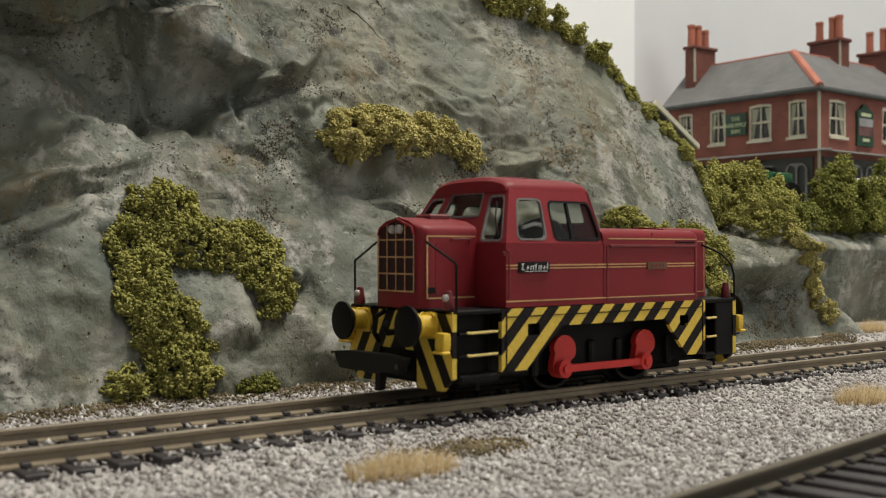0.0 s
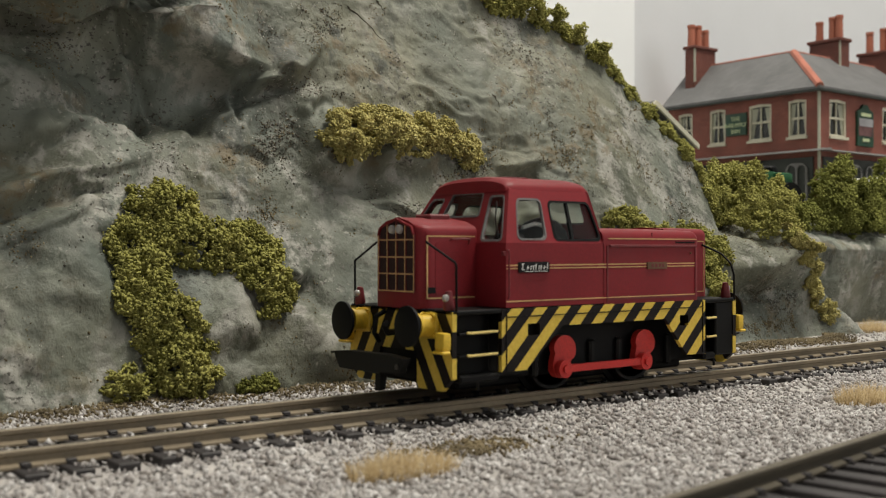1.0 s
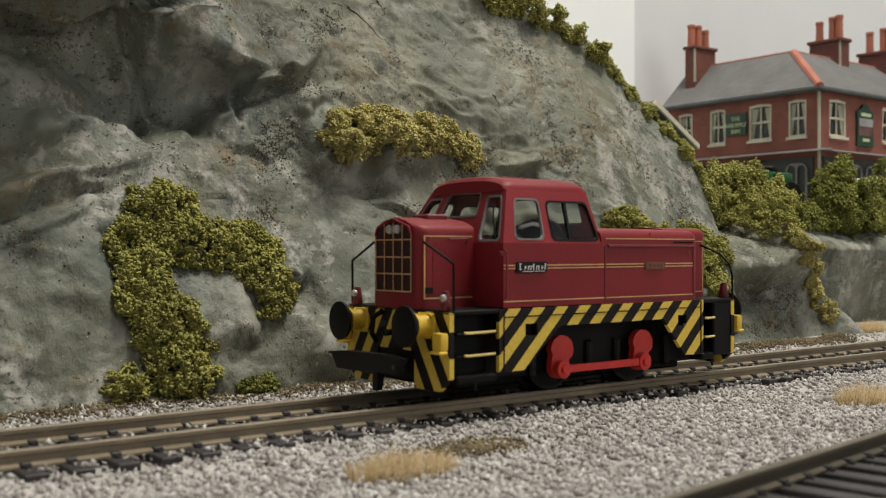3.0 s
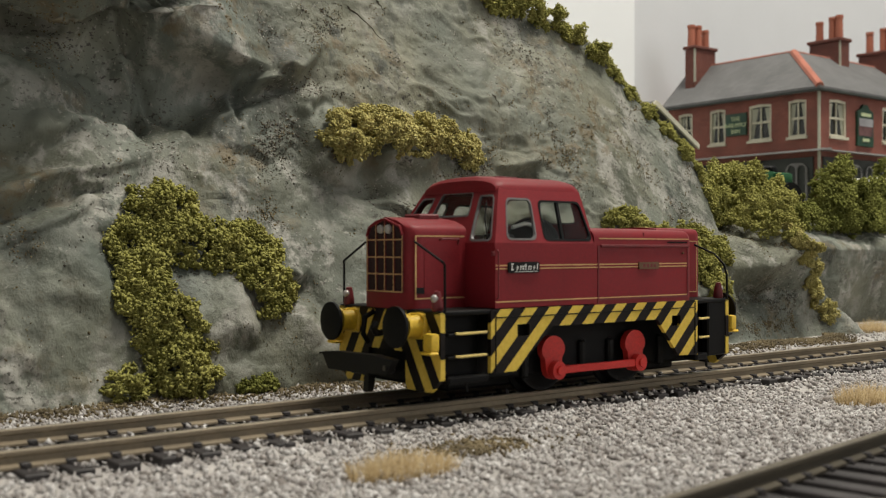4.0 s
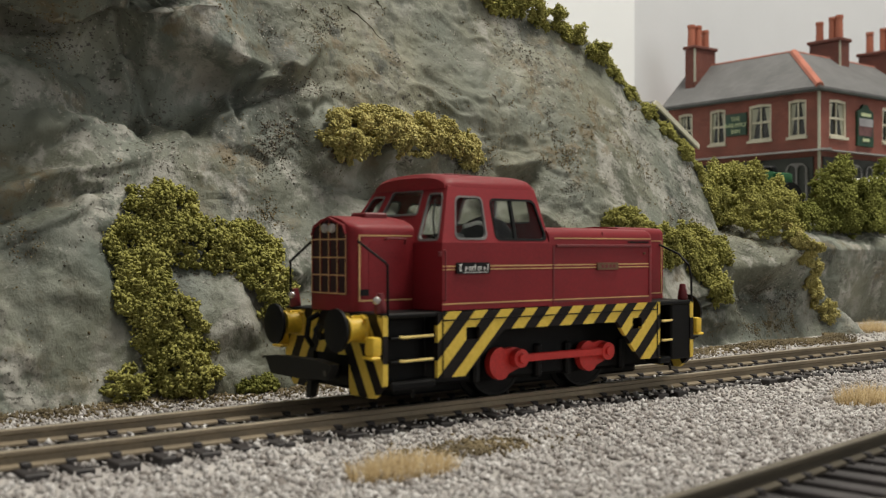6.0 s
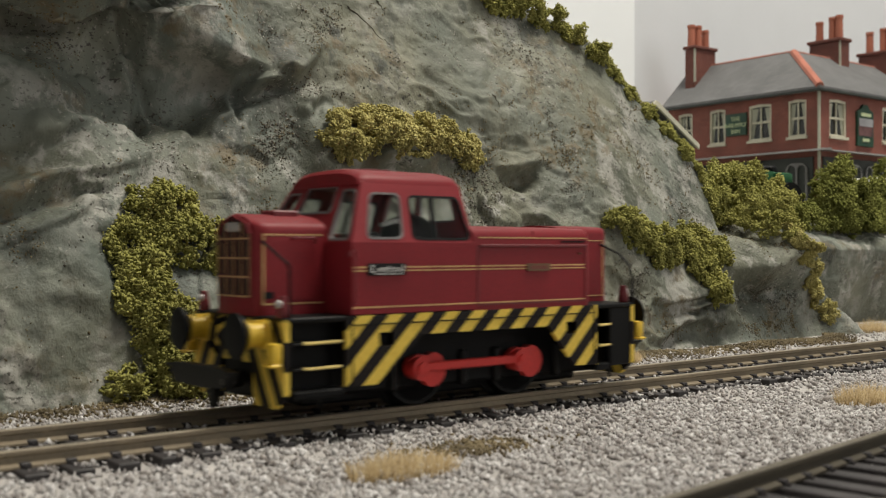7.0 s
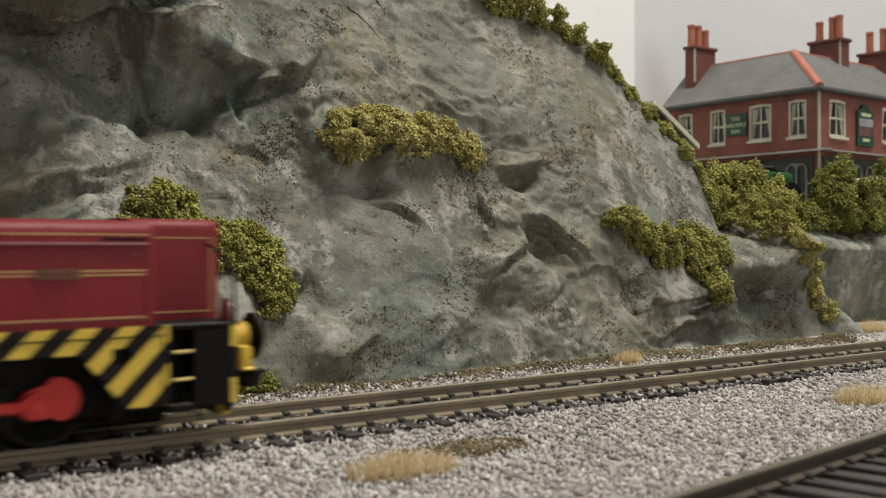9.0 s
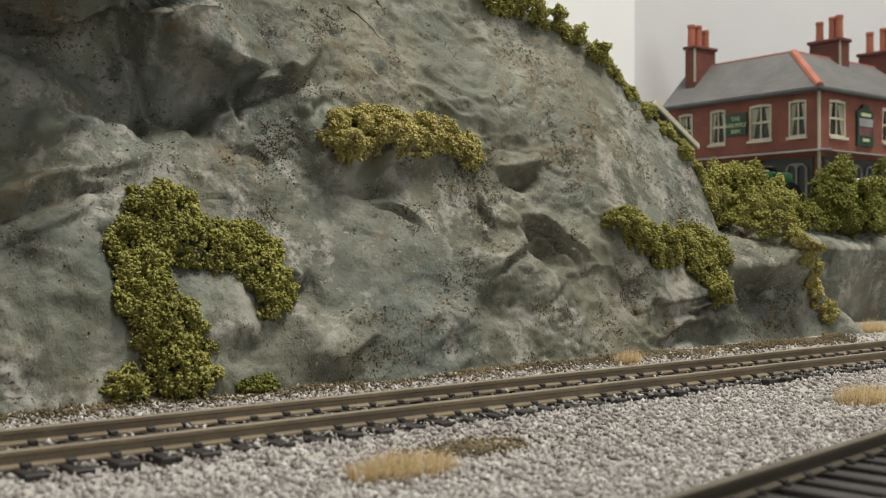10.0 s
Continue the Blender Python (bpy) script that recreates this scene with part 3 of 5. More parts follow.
def cliff():
    xs = np.concatenate([np.arange(-260, -85, 5.0), np.arange(-85, 130, 0.75), np.arange(130, 260, 1.0), np.arange(260, 340, 1.5), np.arange(340, 520, 4.0)])
    face = np.linspace(0, 1, 220)
    back = np.linspace(0, 1, 40)[1:] ** 1.8
    H = crest(xs)[:, None]
    x = np.repeat(xs[:, None], len(face), 1)
    z = -7 + face[None] * (H + 7)
    edge = x + 1.0 * np.clip(z, -4, 36)
    lean = 48 + 0.40 * (z + 4) + 27 * step(edge, 230, 250) + 14 * step(x, 166, 184) * step(z, 27, 36)
    lean = lean + 4 * vnoise(np.stack([x * 0.018, z * 0.02, 0 * x], -1))
    # unseen overhang above the view, added to shade the face's upper left
    lean = lean - 54 * step(z, 83.5, 103) * (1 - step(x, -58, -2))
    lean = lean + 4.5 * (1 - step(z, 1, 20)) * step(x, 112, 132) * (1 - step(x, 212, 232))
    lean = lean - 0.78 * (z + 4) * step(x, 224, 250) + 15 * step(edge, 232, 254)
    r = 4.5
    lean = lean + r * np.clip((z - (H - r)) / r, 0, 1) ** 2
    xb = np.repeat(xs[:, None], len(back), 1)
    yb = lean[:, -1:] + (335 - lean[:, -1:]) * back[None]
    zb = H + 0 * xb + 1.5 * vnoise(np.stack([xb * 0.05, yb * 0.05, 0 * xb], -1)) * np.minimum(1, back[None] * 8) - 20 * step(xb, 60, 175) * (1 - step(xb, 172, 176)) * back[None]
    zb = np.where(xb > 176, np.maximum(zb, 38), zb)
    P = np.concatenate([np.stack([x, lean, z], -1), np.stack([xb, yb, zb], -1)], 1)
    du = np.gradient(P, axis=0)
    dv = np.gradient(P, axis=1)
    N = np.cross(dv, du)
    N /= np.linalg.norm(N, axis=-1, keepdims=True) + 1e-9
    N = np.where(N[..., 1:2] + N[..., 2:3] * -1 > 0.5, -N, N)
    flat = step(P[..., 1], 95, 130)[..., None]
    flat[:, :len(face)] = 0
    q = P + 5 * np.stack([fbm(P * 0.05, 3), 0 * P[..., 0], fbm(P * 0.05 + 40, 3)], -1)
    D = 0
    for cx, cz, rx, rz, a in HOLLOWS + BULGES:
        k = ((q[..., 0] - cx) / rx) ** 2 + ((q[..., 2] - cz) / rz) ** 2
        D = D + a * np.exp(-k * k * 0.7 - 0.35 * k)
    for cx, cz, hw, hh, a, tilt in LEDGES:
        up = q[..., 2] - cz - tilt * (q[..., 0] - cx)
        D = D + a * step(up, -0.9, 0.9) * np.exp(-(np.maximum(up, 0) / hh) ** 2) * np.exp(-((q[..., 0] - cx) / hw) ** 4)
    for cx, cz, ln, ang, w, a in CREASES:
        ca, sa = math.cos(radians(ang)), math.sin(radians(ang))
        u = (q[..., 0] - cx) * ca + (q[..., 2] - cz) * sa
        v = -(q[..., 0] - cx) * sa + (q[..., 2] - cz) * ca
        env = np.exp(-(u / (ln / 2)) ** 4)
        D = D + env * 1.6 * a * (-np.exp(-(v / w) ** 2) + 0.8 * np.exp(-((v - 2.2 * w) / (1.6 * w)) ** 2))
    w2 = P + 9 * np.stack([fbm(P * 0.022 + 3, 3), 0 * P[..., 0], fbm(P * 0.022 + 71, 3)], -1)
    folds = fbm(np.stack([w2[..., 0] * 0.026 + w2[..., 2] * 0.018, w2[..., 1] * 0.02, w2[..., 2] * 0.04 - w2[..., 0] * 0.012], -1), 3, 0.42, True)
    wr = fbm(np.stack([q[..., 0] * 0.09 + q[..., 2] * 0.08, q[..., 1] * 0.08, q[..., 2] * 0.13 - q[..., 0] * 0.06], -1), 3, 0.5, True)
    patch = step(vnoise(P * 0.028 + 9), 0.0, 0.5)
    chips = np.abs(fbm(w2 * 0.16 + 5, 3, 0.5))
    calm = 1 - 0.65 * step(P[..., 0], 75, 100) * step(P[..., 2], 38, 55)
    w3 = P + 4 * np.stack([fbm(P * 0.11 + 23, 3), 0 * P[..., 0], fbm(P * 0.11 + 57, 3)], -1)
    u3, v3 = w3[..., 0] + 0.5 * w3[..., 2], w3[..., 2] - 0.35 * w3[..., 0]
    rough = step(vnoise(P * 0.025 + 31), -0.35, 0.35) * calm
    broken = 1.5 * facets(u3, v3 * 1.5, 17, 1) + 0.7 * facets(u3 * 0.8, v3 * 1.3, 7, 2)
    crack = fbm(w2 * 0.045 + 13, 3, 0.5)
    D = D + calm * (0.75 * folds + 0.55 * wr * patch - 0.4 * chips) + 0.8 * fbm(P * 0.04, 3) + 0.55 * rough * broken
    D = D - 0.45 * np.exp(-(crack / 0.022) ** 2) * step(vnoise(P * 0.03 + 77), 0.0, 0.3) + 0.2 * fbm(P * 0.4, 3) * (1 + vnoise(P * 0.04))
    P = P + N * (D[..., None] * (1 - 0.85 * flat))
    n, m = P.shape[:2]
    idx = np.arange(n * m).reshape(n, m)
    f = np.stack([idx[:-1, :-1], idx[1:, :-1], idx[1:, 1:], idx[:-1, 1:]], -1).reshape(-1, 4)
    ob = mesh_from("rock_face", P.reshape(-1, 3), f, ROCK, True)
    tagged(ob, "grey-green painted plaster rock face with creases, dust and brown stains", "rock face", kind="structure")
    return P[:, :len(face)], N[:, :len(face)]


room()
ground()
railway_track("railway_track", pose(0, 0, 0), -190, 460, "brown weathered model railway track on dark sleepers in ballast")
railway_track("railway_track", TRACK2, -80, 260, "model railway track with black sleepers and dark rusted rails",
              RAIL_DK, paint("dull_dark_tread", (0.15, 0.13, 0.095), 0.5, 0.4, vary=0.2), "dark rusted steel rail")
FACE, FACE_N = cliff()


def on_face(x, z):
    """The place on the rock face at x, z, and its outward direction."""
    d = (FACE[..., 0] - x) ** 2 + (FACE[..., 2] - z) ** 2
    i = np.unravel_index(np.argmin(d), d.shape)
    return FACE[i], FACE_N[i]


# where loose crumbs gather on the rock: x, z, half-width, half-height
DARK_DRIFTS = [(8, 60, 8, 6), (2, 52, 7, 8), (-27, 51, 9, 6), (8, 84, 7, 6), (24, 86, 8, 6), (17, 70, 8, 3), (58, 42, 11, 6), (42, 32, 10, 6), (98, 60, 6, 12), (90, 34, 8, 7),
               (152, 41, 9, 6), (114, 14, 8, 6), (50, 20, 9, 6), (36, 17, 10, 5), (34, 40, 10, 6), (68, 84, 10, 6), (116, 24, 8, 5), (190, 10, 14, 5), (100, 84, 12, 8), (66, 50, 8, 5)]
BROWN_DRIFTS = [(-4, 36, 5, 6), (-12.5, 50, 3, 4), (-40, 48, 3, 5), (22, 12, 12, 4), (30, 8, 8, 3), (57, 45, 7, 4), (-61, 28, 8, 5), (76, 13, 5, 3), (-52, 78, 12, 9), (100, 55, 5, 14),
                (112, 38, 7, 6), (104, 4, 10, 4), (160, 2, 30, 3), (200, 2, 18, 3), (96, 30, 6, 5), (40, 96, 8, 5), (20, 3, 8, 4)]


def grit(name, n, material, size, seed, label, low, drifts):
    """Crumbs stuck on the rock in drifts."""
    rng = np.random.default_rng(seed)
    i = rng.integers(30, FACE.shape[0] - 110, n * 30)
    j = rng.integers(2, FACE.shape[1] - 2, n * 30)
    a, b = rng.random((n * 30, 1)), rng.random((n * 30, 1))
    P = (FACE[i, j] * (1 - a) + FACE[i + 1, j] * a) * (1 - b) + (FACE[i, j + 1] * (1 - a) + FACE[i + 1, j + 1] * a) * b
    mask = -0.6 + 0.35 * vnoise(P * 0.032 + seed) + 0.6 * vnoise(P * 0.11 + seed) + 0.5 * vnoise(P * 0.45)
    for cx, cz, rx, rz in drifts:
        mask += 0.75 * np.exp(-((P[:, 0] - cx) / rx) ** 2 - ((P[:, 2] - cz) / rz) ** 2)
    ok = (rng.random(len(P)) < np.clip((mask - low + 0.3) / 1.3, 0, 1) ** 1.8) & (P[:, 0] > -80) & (P[:, 0] < 260)
    P = P[ok][:n]
    v, f = crumbs(P, rng.uniform(*size, len(P)) * rng.uniform(0.7, 1.0, len(P)), OCTA, 0.25, 0.55)
    tagged(mesh_from(name, v, f, material), label, "grit", kind="stuff")


grit("dark_grit", 13000, GRIT_D, (0.09, 0.34), 11, "dark brown crumbs scattered in drifts on the rock", -0.02, DARK_DRIFTS)
grit("brown_grit", 13000, GRIT_B, (0.12, 0.36), 47, "brown earth crumbs glued in patches on the rock", -0.12, BROWN_DRIFTS)
grit("pale_grit", 7000, GRIT_P, (0.10, 0.30), 29, "pale stony crumbs scattered in drifts on the rock", 0.02, DARK_DRIFTS)

def crack(x0, z0, x1, z1, r):
    """A thin dark crack in the plaster, from one place on the face to another."""
    bm = bmesh.new()
    pts = []
    for i in range(12):
        k = i / 11
        p, nrm = on_face(x0 + (x1 - x0) * k, z0 + (z1 - z0) * k + 0.9 * math.sin(3.0 * k))
        pts.append(Vector(p + nrm * 0.02))
    for i, (a, b) in enumerate(zip(pts, pts[1:])):
        if (b - a).length > 0.01:
            cyl(bm, a, b, r * (1.15 - 0.08 * i), 5)
    ob = part("crack", bm, GRIT_D, None, smooth=0)
    tagged(ob, "thin dark crack across the plaster rock", "crack", kind="structure")


crack(33.5, 95.9, 43.6, 86.8, 0.24)
crack(44.1, 99.2, 46.5, 95.2, 0.22)
crack(76.7, 73.6, 78.6, 69.8, 0.24)
crack(1.0, 2.4, 9.0, 3.0, 0.16)

# ---- foam bushes, grass ----


def bush(name, blobs, material, label, lump=1.45, thick=5.0, dense=1.2, k=62):
    """Foam foliage: each blob (x, z, rx, rz) on the rock becomes one clump of small rounded lumps of crumbs."""
    p0, _ = on_face(blobs[0][0], blobs[0][1])
    b = empty(name, p0[0], p0[1], p0[2], label, "bush", "foam bushes on the rock")
    for bx, bz, rx, rz in blobs:
        C, S = [], []
        n = max(8, int(dense * rx * rz * 3.1416 / (lump * lump * 0.95)))
        for _ in range(n):
            a, rr = RNG.uniform(0, 6.283), math.sqrt(RNG.uniform(0, 1))
            rr *= 1.04 + 0.14 * math.sin(3 * a + bx) + 0.10 * math.sin(7 * a + bz)
            x, z = bx + rx * rr * math.cos(a), bz + rz * rr * math.sin(a)
            base, nrm = on_face(x, z)
            billow = 0.75 + 0.5 * float(vnoise(np.array([[x * 0.3, z * 0.3, bx]]))[0])
            out = thick * max(0.15, 1 - 0.8 * rr * rr) * billow * RNG.uniform(0.6, 1.0) + 0.2
            c = base + nrm * out + np.array([0, 0, 0.25 * out])
            dirs = RNG.normal(size=(k, 3))
            dirs /= np.linalg.norm(dirs, axis=1, keepdims=True)
            L = lump * RNG.uniform(0.55, 1.2)
            C.append(c + dirs * L * RNG.uniform(0.35, 1.25, (k, 1)) * RNG.uniform(0.6, 1.4, 3))
            S.append(RNG.uniform(0.16, 0.42, k) * (0.5 + 0.5 * L))
        v, f = crumbs(np.concatenate(C) - p0, np.concatenate(S), FLAKE, 0.25, 0.35)
        mesh_from("foliage_clump", v, f, material).parent = b
    return b


bush("bush", [(-31, 36, 8, 6), (-38, 26, 7, 8), (-25, 29, 10, 5.5), (-13, 27, 8, 6), (-10, 18.5, 6, 6.5), (-39, 17, 6.5, 7), (-35, 10, 7, 7), (-34, 2, 7, 6), (-46, -1, 3.5, 3)],
     LEAF, "sprawling olive-green foam bush clinging to the rock")
bush("bush", [(-18, -2.5, 5, 1.6)], LEAF_D, "low dark green foam tuft at the rock's foot", 1.1, 2)
bush("bush", [(22, 58, 8, 5), (35, 61, 11, 4.5), (49, 60, 10, 4), (61, 55, 6.5, 4.5), (20, 53, 6, 3.5), (40, 55.5, 6.5, 3.5), (50, 57, 5, 2.5), (30, 57.5, 6, 3)], LEAF_Y, "yellow-green foam bush draped over a rock ledge", thick=5)
bush("bush", [(113, 35, 7, 3.5), (122, 32, 8, 5), (133, 28, 10, 6), (148, 29.5, 11, 5), (160, 26.5, 7, 5), (151, 22, 8, 6), (153, 14.5, 5, 5)], LEAF, "olive-green foam bush on the lower rock")
bush("bush", [(94, 109, 12, 6), (106, 106, 8, 4.5), (116, 102, 6, 2.5), (124, 98, 5, 2.2), (131, 93, 4, 2.2)], LEAF, "olive-green foam bush along the top of the rock", thick=6)
bush("bush", [(136, 92, 5, 2.5), (142, 87, 5, 3), (148, 81, 5, 3), (154, 75, 5, 3), (160, 69, 5, 3.5), (166, 62, 5, 4), (171, 55, 5, 4)], LEAF, "thin trail of foam foliage down the rock's edge", 1.1, 2.2)
bush("bush", [(177, 45, 9, 5), (184, 42, 12, 6), (198, 41, 13, 6), (187, 35, 11, 5), (200, 36, 7, 4)], LEAF, "broad olive-green foam bush on the rock's shoulder", thick=9)
bush("bush", [(195, 32, 6, 4), (200, 26, 4, 4.5), (207, 19, 3.5, 4.5), (214, 12, 3.2, 4.5), (220, 5, 3, 4)], LEAF_Y, "thin trail of foam foliage down the shoulder", 1.1, 2.2)


bush("bush", [(244, 38, 10, 4), (262, 39, 11, 4.5), (282, 38, 12, 5), (304, 38, 12, 5)], LEAF_D, "green foam foliage hanging over the further rock", 1.7, 7, 0.9)


def heap(name, c, r, material, label, n):
    """A free-standing rounded foam bush in three clumps."""
    b = empty(name, c[0], c[1], c[2], label, "bush", "foam bushes before the inn")
    for sx, sc in ((-0.45, 0.72), (0.1, 1.0), (0.55, 0.66)):
        m = int(n * sc * sc * 0.6)
        d = RNG.normal(size=(m, 3))
        d /= np.linalg.norm(d, axis=1, keepdims=True)
        d[:, 2] = np.abs(d[:, 2])
        P = np.array([sx * r[0], 0, 0]) + d * np.array([r[0] * 0.72, r[1], r[2]]) * sc * (0.72 + 0.40 * vnoise(d * 2.6 + c[0] + sx) + 0.12 * vnoise(d * 7 + c[0]))[:, None]
        k = 34
        dirs = RNG.normal(size=(m, k, 3))
        dirs /= np.linalg.norm(dirs, axis=2, keepdims=True)
        L = RNG.uniform(1.0, 2.5, (m, 1, 1))
        Q = (P[:, None] + dirs * L * RNG.uniform(0.4, 1.2, (m, k, 1))).reshape(-1, 3)
        v, f = crumbs(Q, (RNG.uniform(0.2, 0.42, (m, k)) * (0.5 + 0.5 * L[..., 0])).ravel(), FLAKE, 0.25, 0.35)
        mesh_from("foliage_clump", v, f, material).parent = b
    return b


heap("bush", (288, 92, 37), (26, 15, 32), LEAF_D, "rounded green foam bush before the inn", 900)
heap("bush", (256, 102, 37), (17, 11, 20), LEAF, "low olive foam bush before the inn", 420)
heap("bush", (334, 98, 37), (28, 15, 33), LEAF_D, "broad green foam bush before the inn", 700)
heap("bush", (224, 97, 37), (25, 16, 30), LEAF, "olive-green foam bush at the plateau's edge", 900)
heap("bush", (200, 88, 36), (20, 14, 27), LEAF, "olive-green foam bush at the plateau's edge", 600)


def grass_tuft(x, y, z, rx, ry, h, n, label):
    V, F = [], []
    rng = np.random.default_rng(int(abs(x * 7 + y * 3)))
    for i in range(n):
        a, rr = rng.uniform(0, 6.283), math.sqrt(rng.uniform(0, 1))
        bx, by = x + rx * rr * math.cos(a), y + ry * rr * math.sin(a)
        hh = h * (1 - 0.45 * rr) * rng.uniform(0.6, 1.1)
        lx, ly = rng.normal(0, 0.28, 2) * hh + np.array([math.cos(a), math.sin(a)]) * rr * hh * 0.3
        w, t = rng.uniform(0.06, 0.12), rng.uniform(0, 3.14)
        wx, wy = w * math.cos(t), w * math.sin(t)
        b = len(V)
        V += [(bx - wx, by - wy, z - 0.5), (bx + wx, by + wy, z - 0.5), (bx - wy, by + wx, z - 0.5), (bx + lx, by + ly, z + hh)]
        F += [(b, b + 1, b + 3), (b + 1, b + 2, b + 3), (b + 2, b, b + 3)]
    tagged(mesh_from("grass_tuft", V, F, STRAW), label, "grass tuft", "straw grass tufts")


grass_tuft(-38.5, -38, -4.2, 9.0, 4.5, 4.6, 800, "straw-coloured static grass tuft in the ballast")
grass_tuft(77, -41, -4.2, 7.5, 4.5, 5.4, 650, "straw-coloured static grass tuft in the ballast")
grass_tuft(93, 38.5, -3.6, 4.5, 2.2, 4.5, 600, "small straw-coloured grass tuft behind the track")
grass_tuft(246, 54, -3.6, 7, 4, 6.5, 600, "straw-coloured grass tuft at the rock's foot")


def weeds():
    """Earth scatter along the foot of the rock."""
    n = 15000
    x = RNG.uniform(-80, 260, n)
    y = 49 + 27 * step(x, 206, 238) - np.abs(RNG.normal(0, 5.5, n)) + 1.5
    x, y = x[y > 26], y[y > 26]
    n = len(x)
    # a brown stain in the ballast before the track
    a, r = RNG.uniform(0, 6.283, 900), np.abs(RNG.normal(0, 0.55, 900))
    x, y = np.append(x, -18 + 15 * r * np.cos(a)), np.append(y, -29 + 6.5 * r * np.sin(a))
    n = len(x)
    v, f = crumbs(np.stack([x, y, ground_z(x, y) - 0.2 + RNG.uniform(0, 0.5, n)], -1), RNG.uniform(0.2, 0.5, n), OCTA, 0.3, 0.4)
    tagged(mesh_from("earth_scatter", v, f, EARTH), "brown and olive earth scatter along the rock's foot", "scatter", kind="stuff")


weeds()

# ---- the inn on the plateau ----


def inn():
    x0, x1, y0, y1, zb, ze, zr = 393, 545, 170, 276, 38, 117, 145
    h = empty("inn", x0, y0, zb, "two-storey red brick inn with slate roof and chimneys", "house")

    def fw(u, v, d):  # west wall: u is y
        return (d, u - y0, v - zb)

    def fs(u, v, d):  # south wall: u is x
        return (u - x0, d, v - zb)

    win_w = [(177.7, 189.4), (200.5, 215.8), (232.5, 244.0), (257, 268)]
    win_s = [(403.5, 420.7), (459, 474), (492, 507), (522, 536)]
    zt = [91.0, 112.0]

    def arch(a, b):
        return [(a, zt[0]), (b, zt[0]), (b, zt[1] - 0.7), ((a + b) / 2, zt[1]), (a, zt[1] - 0.7)]

    part("wall", holed(bmesh.new(), [(y0, zb), (y1, zb), (y1, ze), (y0, ze)], [arch(*w) for w in win_w], fw, 0, 3), BRICK, h, "red brick wall", 0)
    part("wall", holed(bmesh.new(), [(x0 + 3, zb), (x1, zb), (x1, ze), (x0 + 3, ze)], [arch(*w) for w in win_s], fs, 0, 3), BRICK, h, "red brick wall", 0)
    bm = prism(bmesh.new(), [(x0 + 3, zb), (x0 + 60, zb), (x0 + 60, ze), (x0 + 26, zr - 1), (x0 + 3, ze)], fs, y1 - y0 - 3, y1 - y0)
    part("wall", bm, BRICK, h, "red brick gable wall", 0)
    part("corner_pipe", cyl(bmesh.new(), (-0.6, -0.6, 0), (-0.6, -0.6, 78), 0.9, 8), CURTAIN, h, "pale corner strip")
    # windows
    for walls, fn in ((win_w, fw), (win_s, fs)):
        for k, (a, b) in enumerate(walls):
            c, w = (a + b) / 2, b - a
            fr = part("window", holed(bmesh.new(), arch(a, b), [[(a + 1.2, zt[0] + 1.2), (b - 1.2, zt[0] + 1.2), (b - 1.2, zt[1] - 2.0), (c, zt[1] - 1.4), (a + 1.2, zt[1] - 2.0)]], fn, 0.4, 1.6), CREAM, h, "cream sash window", 0)
            part("sill", prism(bmesh.new(), [(a - 0.8, zt[0] - 1.4), (b + 0.8, zt[0] - 1.4), (b + 0.8, zt[0]), (a - 0.8, zt[0])], fn, -1.2, 1.0), CREAM, fr, "", 0)
            part("pane", prism(bmesh.new(), [(a + 1, zt[0] + 1), (b - 1, zt[0] + 1), (b - 1, zt[1] - 2), (a + 1, zt[1] - 2)], fn, 1.9, 2.2), PANE_DK, fr, "dark pane", 0)
            bm = prism(bmesh.new(), [(a + 1, 100.8), (b - 1, 100.8), (b - 1, 102.0), (a + 1, 102.0)], fn, 0.8, 1.8)
            prism(bm, [(c - 0.4, zt[0] + 1), (c + 0.4, zt[0] + 1), (c + 0.4, zt[1] - 1.6), (c - 0.4, zt[1] - 1.6)], fn, 0.9, 1.7)
            part("glazing_bar", bm, CREAM, fr, "", 0)
            bm = prism(bmesh.new(), [(a + 1, zt[0] + 1), (a + 0.15 * w, zt[0] + 1), (a + 0.25 * w, 101), (a + 0.36 * w, zt[1] - 2.4), (a + 1, zt[1] - 2.4)], fn, 1.72, 1.86)
            prism(bm, [(b - 1, zt[0] + 1), (b - 0.15 * w, zt[0] + 1), (b - 0.25 * w, 101), (b - 0.36 * w, zt[1] - 2.4), (b - 1, zt[1] - 2.4)], fn, 1.72, 1.86)
            part("curtain", bm, CURTAIN, fr, "pale drawn-back curtains", 0)
    # ground floor front: fascia, canopy, shop windows
    bm = prism(bmesh.new(), [(-6, 82.6), (-6.4, 81.7), (3, 82.4), (3, 83.8)], lambda u, v, d: (u, d, v - zb), -6, y1 - y0)
    part("canopy", bm, LEAD, h, "grey lead canopy above the ground floor", 0)
    bm = prism(bmesh.new(), [(-6, 82.6), (-6.4, 81.7), (3, 82.4), (3, 83.8)], lambda u, v, d: (d, u, v - zb), 3, x1 - x0)
    part("canopy", bm, LEAD, h, "grey lead canopy above the ground floor", 0)
    part("shop_front", boxed((-1.0, 3, 4), (-0.2, 104, 41)), DARKWOOD, h, "dark ground-floor front", 0)
    part("shop_front", boxed((3, -1.0, 4), (150, -0.2, 41)), DARKWOOD, h, "dark ground-floor front", 0)
    for i, a in enumerate((176, 196, 216, 236, 256)):
        fr = holed(bmesh.new(), rrect(a, 52, a + 14, 76, 5), [rrect(a + 1.2, 53.2, a + 6.5, 74.8, 3), rrect(a + 7.5, 53.2, a + 12.8, 74.8, 3)], fw, -1.9, -1.1)
        part("arched_window", fr, LEAD, h, "grey arched window", 0)
